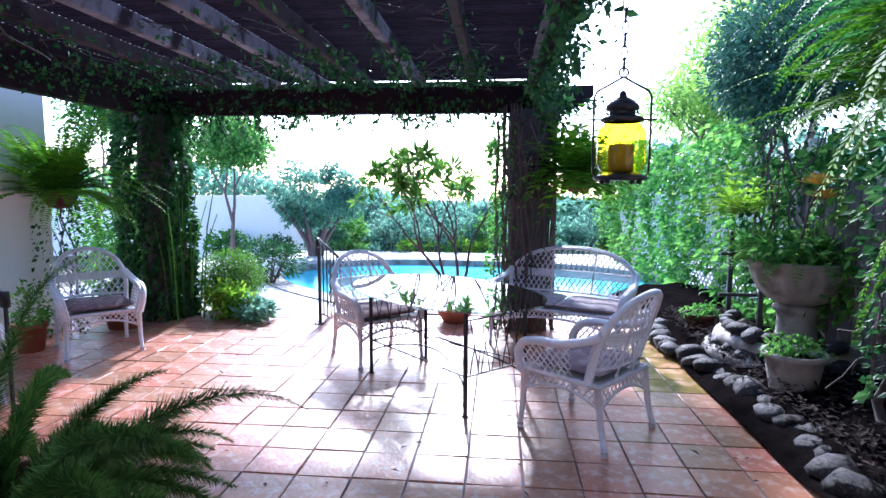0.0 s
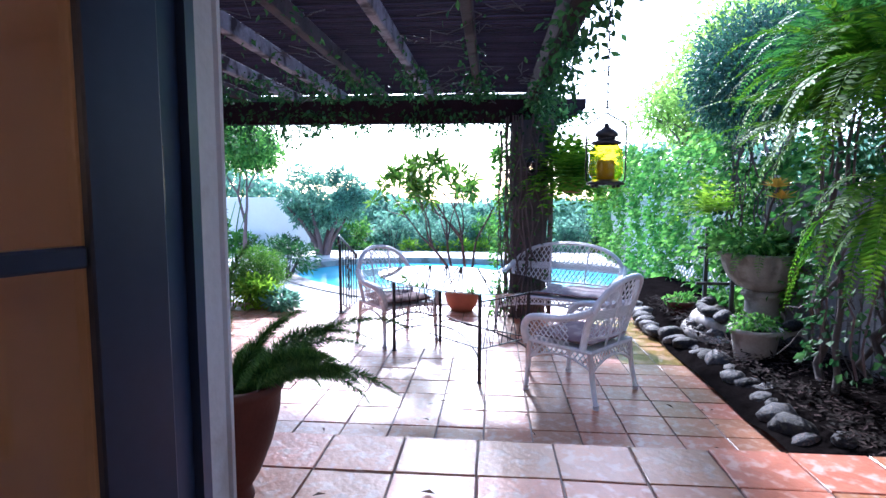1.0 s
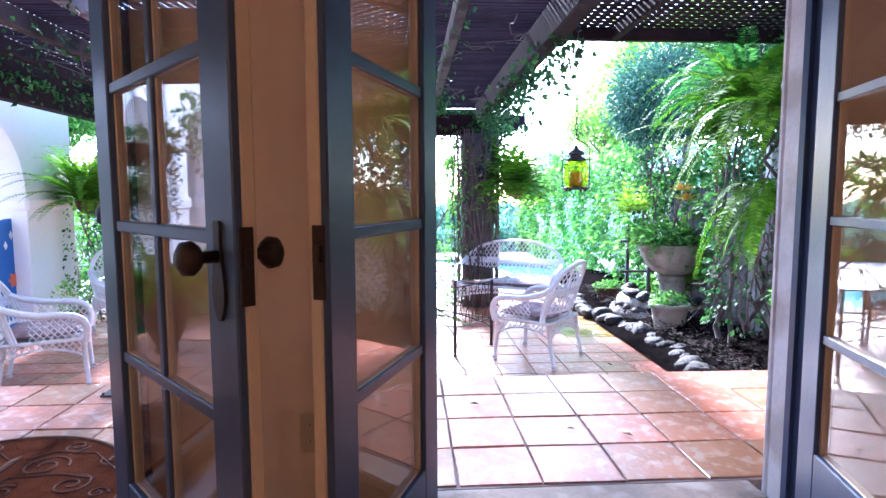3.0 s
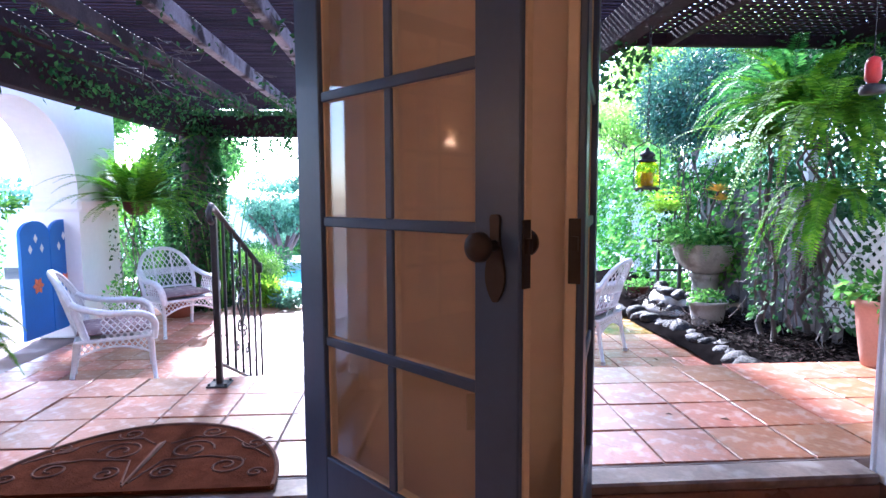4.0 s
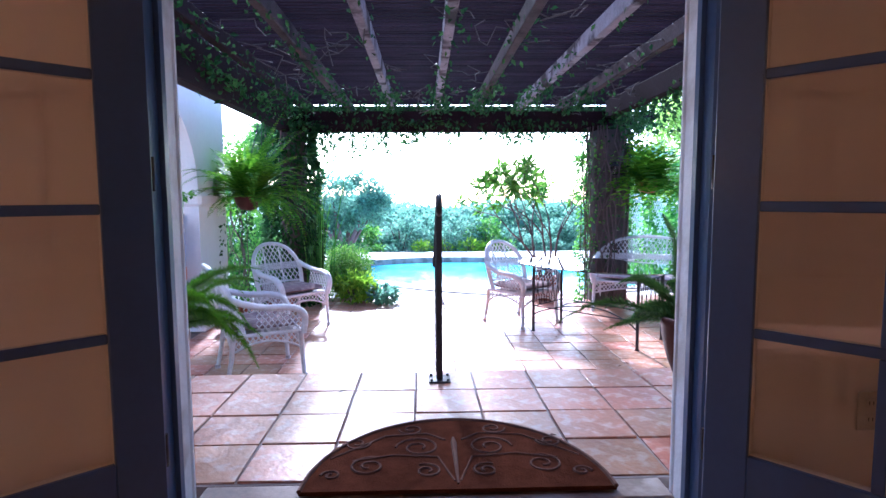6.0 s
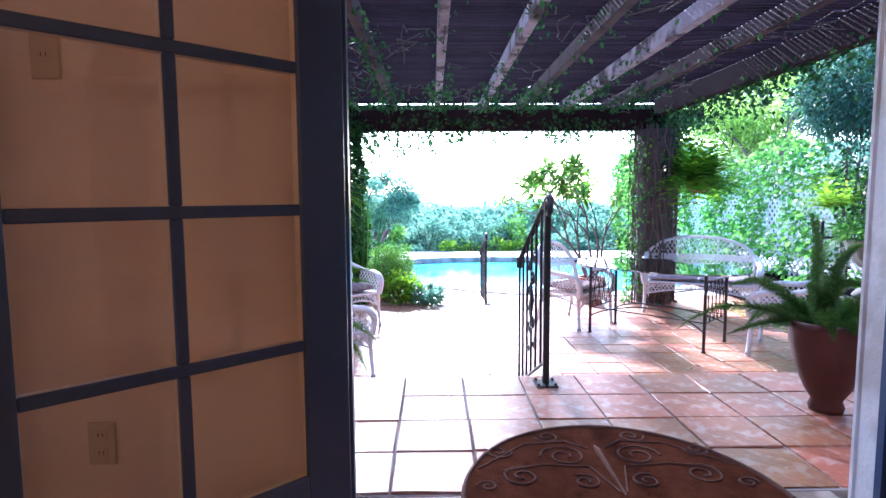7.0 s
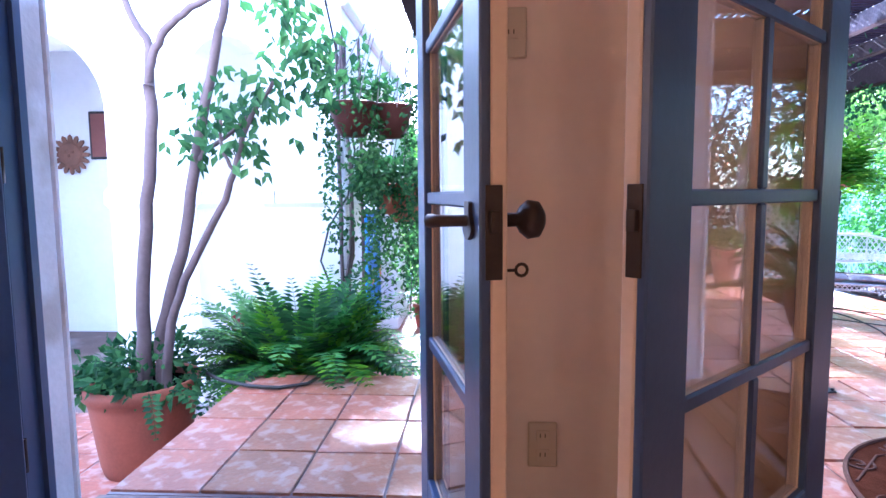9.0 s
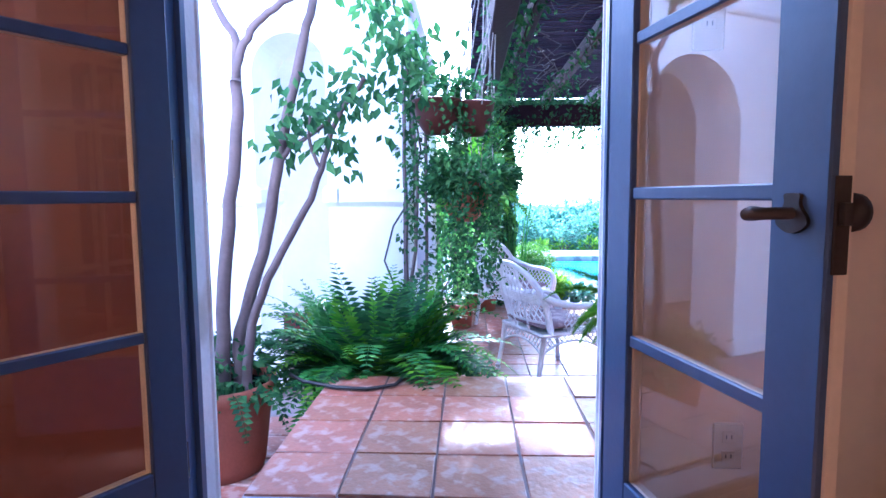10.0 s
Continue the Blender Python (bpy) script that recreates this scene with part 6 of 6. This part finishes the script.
def hanging_pot(at, label, seed, wire, trail=0.7, n=500, leafmat=LEAF_DARK, top=(0, 0), clay=POTCLAY, rad=0.13):
    rr = random.Random(seed)
    ob = thing("hanging_pot", pose(*at), label, "hanging plant")
    m = Mesh()
    m.lathe([(0, -0.17), (rad * 0.5, -0.165), (rad * 0.85, -0.10), (rad, -0.01), (rad * 1.06, 0.0), (rad * 0.95, 0.005), (rad * 0.85, -0.02), (0, -0.02)], sides=24)
    part("pot", m, clay, ob, smooth=True)
    m = Mesh()
    for j in range(4):
        a = 2 * math.pi * j / 4 + 0.4
        pts = [(rad * 1.03 * math.cos(a), rad * 1.03 * math.sin(a), -0.02)]
        for q in range(1, 7):
            f = q / 6
            pts.append((rad * (1 - f) * math.cos(a) + top[0] * f, rad * (1 - f) * math.sin(a) + top[1] * f, wire * f))
        m.tube(pts, 0.0035, 5)
        for q in range(1, 6):
            m.lathe([(0, -0.009), (0.007, 0), (0, 0.009)], pts[q], 6)
    part("macrame_hanger", m, ROPE, ob, "knotted rope hanger")
    m = Mesh()
    leaf_cloud(m, (0, 0, 0.05), (rad * 1.9, rad * 1.9, 0.12), n, 0.05, rr, 0.2, 0.5, lumps=16)
    for i in range(28):
        a = rr.uniform(0, 6.28)
        p = Vector((rad * 1.1 * math.cos(a), rad * 1.1 * math.sin(a), 0))
        L = trail * rr.uniform(0.4, 1)
        q = 0.0
        while q < L:
            q += 0.022
            pp = p + Vector((rr.gauss(0, .022), rr.gauss(0, .022), -q))
            m.leaf(pp, rvec(rr) + Vector((0, 0, -0.5)), rvec(rr), 0.035, 0.022)
    part("foliage", m, leafmat, ob)
    return ob


hanging_pot((-4.28, 1.52, 1.38), "pair of clay pots of trailing plants on rope", 201, 0.72, 0.75, 260, LEAF_DARK, (0.2, 0.1), DARKCLAY, 0.12)
hanging_pot((-4.10, 1.62, 1.38), "clay pot with trailing plant on rope hanger", 202, 0.72, 0.95, 300, LEAF_DARK, (0.06, 0.0), DARKCLAY, 0.11)
hanging_pot((-4.12, 1.85, 0.98), "clay pot with dense trailing ivy on rope", 203, 1.0, 0.75, 2200, LEAF_DARK, (0.15, 0.0), POTCLAY, 0.14)
hanging_pot((-4.15, 2.52, 0.90), "clay basket with trailing plant on knotted rope", 204, 0.90, 0.62, 900, LEAF, (0.02, 0.0), POTCLAY, 0.15)
climber("pier_ivy", -4.46, 2.24, 0.06, -0.2, 1.9, 420, 0.045, LEAF_DARK, "ivy strand hanging down the pier corner", 205, 6)
planter("small_pot", (-4.20, 4.62, PATIO), [(0, 0), (0.10, 0), (0.13, 0.22), (0.14, 0.22), (0.14, 0.26), (0.12, 0.26), (0.11, 0.22)], POTCLAY, "small terracotta pot by the white pier", 206, 0.11, LEAF, 500, 0.05, (0.16, 0.16, 0.3), 0.24)
planter("clay_trough", (-3.95, 5.55, PATIO), [(0, 0), (0.15, 0), (0.18, 0.20), (0.19, 0.20), (0.19, 0.23), (0.16, 0.23), (0.15, 0.19)], POTCLAY, "brown clay pot behind the wicker chair", 207, 0.15, LEAF_DARK, 500, 0.07, (0.25, 0.25, 0.3), 0.22)

# sun plaque on the corridor wall
sp = thing("sun_plaque", pose(-7.80, 4.285, 1.36), "terracotta sun plaque on the white corridor wall", "wall plaque")
m = Mesh()
m.lathe([(0, 0.045), (0.06, 0.042), (0.11, 0.03), (0.13, 0.012), (0.13, 0)], sides=28)
R = Euler((radians(90), 0, 0)).to_matrix().to_4x4()
m.lathe([(0, 0.06), (0.012, 0.055), (0.018, 0.04)], (0, -0.01, 0), 8)
for ex in (-0.04, 0.04):
    m.lathe([(0, 0.052), (0.014, 0.046), (0.018, 0.036)], (ex, 0.03, 0), 8)
m.v = [tuple(R @ Vector(v)) for v in m.v]
PLAQUE = mat("pale_terracotta", (0.20, 0.092, 0.058), 0.8, vary=0.25, scale=12)
part("disc", m, PLAQUE, sp)
for j in range(16):
    a = 2 * math.pi * j / 16
    d, w = Vector((math.cos(a), math.sin(a), 0)), Vector((-math.sin(a), math.cos(a), 0))
    m = Mesh()
    m.prism([d * 0.12 + w * 0.026, d * 0.185 + w * 0.018, d * 0.205, d * 0.185 - w * 0.018, d * 0.12 - w * 0.026], (0, 0, 0.018))
    m.v = [tuple(R @ Vector(v)) for v in m.v]
    part("ray", m, PLAQUE, sp)
m = Mesh()
m.box((-7.0, 4.27, PATIO), (-5.3, 4.297, PATIO + 0.22), 0.004)
solid("baseboard", m, mat("oxblood_paint", (0.16, 0.02, 0.02), 0.6), "dark red painted baseboard", "baseboard", "structure")

pf = thing("framed_picture", pose(-7.47, 4.285, 1.55), "narrow dark red framed picture on the corridor wall", "picture")
m = Mesh()
m.box((-0.11, -0.03, -0.24), (0.11, 0.0, 0.24), 0.006)
part("frame", m, IRON, pf)
m = Mesh()
m.box((-0.085, -0.034, -0.215), (0.085, -0.0305, 0.215))
part("canvas", m, MAROON, pf)

wl = thing("wall_lantern", pose(0.34, 5.80, 1.22), "small dark wall lantern on the vine pillar", "wall lamp")
m = Mesh()
m.lathe([(0, 0.17), (0.02, 0.16), (0.06, 0.11), (0.062, 0.10), (0.045, 0.10)], sides=16)
m.lathe([(0.045, 0.0), (0.05, 0.005), (0.03, -0.02), (0, -0.03)], sides=16)
for j in range(6):
    a = j * math.pi / 3
    m.tube([(0.043 * math.cos(a), 0.043 * math.sin(a), 0), (0.043 * math.cos(a), 0.043 * math.sin(a), 0.10)], 0.003, 4)
m.tube([(0, 0, 0.165), (0, 0.08, 0.20), (0, 0.12, 0.12)], 0.006, 6)
part("cage", m, IRON, wl)
m = Mesh()
m.lathe([(0.040, 0.002), (0.040, 0.098)], sides=16)
part("glass", m, PANE, wl)

# ---- the room ----
def wall_plate(name, x, z, w, h, label, holes):
    ob = thing(name, pose(x, -0.001, z), label, name.replace("_", " "))
    m = Mesh()
    m.box((-w / 2, -0.008, -h / 2), (w / 2, 0, h / 2), 0.003)
    part("plate", m, IVORY, ob)
    for dz in holes:
        m = Mesh()
        m.box((-0.016, -0.011, dz - 0.014), (0.016, -0.0085, dz + 0.014), 0.001)
        p = part("socket", m, IVORY, ob)
        m = Mesh()
        for dx in (-0.006, 0.006):
            m.box((dx - 0.0012, -0.0118, dz - 0.004), (dx + 0.0012, -0.0112, dz + 0.006))
        part("slot", m, IRON, p)


wall_plate("power_outlet", -3.50, 0.30, 0.072, 0.115, "ivory double power outlet on cream wall", (-0.024, 0.024))
wall_plate("power_outlet", -0.87, 0.32, 0.072, 0.115, "ivory double power outlet on cream wall", (-0.024, 0.024))
wall_plate("light_switch", -3.58, 1.29, 0.072, 0.115, "ivory light switch on cream wall", (0.0,))


def sconce(at, label):
    ob = thing("wall_sconce", at, label, "wall lamp")
    m = Mesh()
    m.lathe([(0.02, 0), (0.07, 0.05), (0.10, 0.12), (0.095, 0.12), (0.06, 0.05), (0.015, 0.005)], (0, 0.11, 0), 20)
    part("bowl", m, BRONZE, ob, smooth=True)
    m = Mesh()
    m.lathe([(0, 0.03), (0.03, 0.05), (0.035, 0.09), (0.02, 0.12), (0, 0.125)], (0, 0.11, 0), 14)
    part("bulb", m, BULB, ob)
    m = Mesh()
    m.box((-0.05, 0.0, -0.03), (0.05, 0.02, 0.12), 0.004)
    m.tube([(0, 0.02, 0.02), (0, 0.11, 0.0)], 0.012, 8)
    part("bracket", m, BRONZE, ob)
    lamp = bpy.data.lights.new("sconce_light", "POINT")
    lamp.energy, lamp.color, lamp.shadow_soft_size = SCONCE, (1.0, 0.62, 0.34), 0.06
    lo = new("sconce_light", lamp)
    lo.matrix_world = at @ Matrix.Translation((0, 0.11, 0.17))
    tagged(lo, kind="structure")


SCONCE = 2.6
BULB = glow_mat("warm_bulb", (1.0, 0.62, 0.25), 25)
for x in (-3.3, 0.3):
    sconce(pose(x, YB + 0.001, 1.55), "warm glowing wall sconce on the long wall")
for y in (-1.0, -2.1):
    sconce(pose(XA + 0.001, y, 1.30, 0, 0, -90), "warm glowing wall sconce on the end wall")

# ---- tiles, last ----
patio_ob, landing_ob = bpy.data.objects["patio"], bpy.data.objects["landing"]


def tile_mesh(w, d, seed):
    rr = random.Random(seed)
    m = Mesh()
    m.box((-w / 2, -d / 2, -0.012), (w / 2, d / 2, 0.0), 0.0022)
    m.v = [(x + rr.uniform(-.0025, .0025), y + rr.uniform(-.0025, .0025), z + (rr.uniform(-.0015, .0015) if z > -0.006 else 0)) for x, y, z in m.v]
    me = bpy.data.meshes.new("tile")
    me.from_pydata(m.v, [], m.f)
    me.materials.append(TERRACOTTA)
    return me


TX, TY = 0.2925, 0.291
kinds = [tile_mesh(TX - 0.009, TY - 0.009, i) for i in range(9)]
r10 = random.Random(10)


MOSSY = mat("damp_mossy_terracotta", (0.24, 0.16, 0.05), 0.18, vary=0.3, scale=5, grain=45, bump=0.2, rand=0.3, second=(0.40, 0.24, 0.14), mixscale=6)
mossy = []
for me in kinds[:3]:
    me2 = me.copy()
    me2.materials[0] = MOSSY
    mossy.append(me2)


def lay(parent, x, y, z):
    ob = new("tile", mossy[r10.randrange(3)] if 0.95 < x < 1.6 and 4.1 < y < 5.9 else kinds[r10.randrange(9)])
    ob.parent = parent
    ob.matrix_world = pose(x, y, z + r10.uniform(-.002, .002), r10.gauss(0, .25), r10.gauss(0, .25), r10.choice((0, 180)) + r10.gauss(0, .35))


x = -0.143 + TX / 2 - 16 * TX
while x < LX1 - 0.1:
    for j in range(4):
        lay(landing_ob, x, 0.4195 + j * 0.2925, 0.0)
    x += TX
rest = Mesh()
for i in range(-31, 7):
    for j in range(-9, 14):
        x, y = -0.135 + TX * (i + 0.5), 2.985 + TY * (j + 0.5)
        if y < LY + 0.1 and x > LX0 - 0.1 or -2.95 - .1 < x < -1.05 and y < LY + 0.7:
            continue
        if x > 1.62 or y > 6.4 or (x < -4.5 and y > 2.1):
            continue
        if -4.5 < x and y < 6.5:
            lay(patio_ob, x, y, PATIO)
        else:
            rest.box((x - TX / 2 + .005, y - TY / 2 + .005, PATIO - 0.012), (x + TX / 2 - .005, y + TY / 2 - .005, PATIO + r10.uniform(-.002, .002)), 0.004)
tagged(part("far_tiles", rest, TERRACOTTA, patio_ob), kind="stuff")

# fallen leaves on the tiles
m = Mesh()
for i in range(60):
    x, y = r10.uniform(-3.5, 1.5), r10.uniform(0.5, 5.5)
    z = 0.004 if y < LY else PATIO + 0.004
    if LY - .05 < y < LY + 0.7:
        continue
    ln = r10.uniform(0.03, 0.06)
    m.leaf(Vector((x, y, z)), Vector((r10.gauss(0, 1), r10.gauss(0, 1), 0.12)), Vector((0, 0, 1)), ln, ln * 0.4, 0, 0.3)
tagged(solid("fallen_leaves", m, mat("dry_leaf", (0.10, 0.05, 0.025), 0.8, island=0.5), "dry brown leaves scattered on the tiles", "leaves"), kind="stuff")
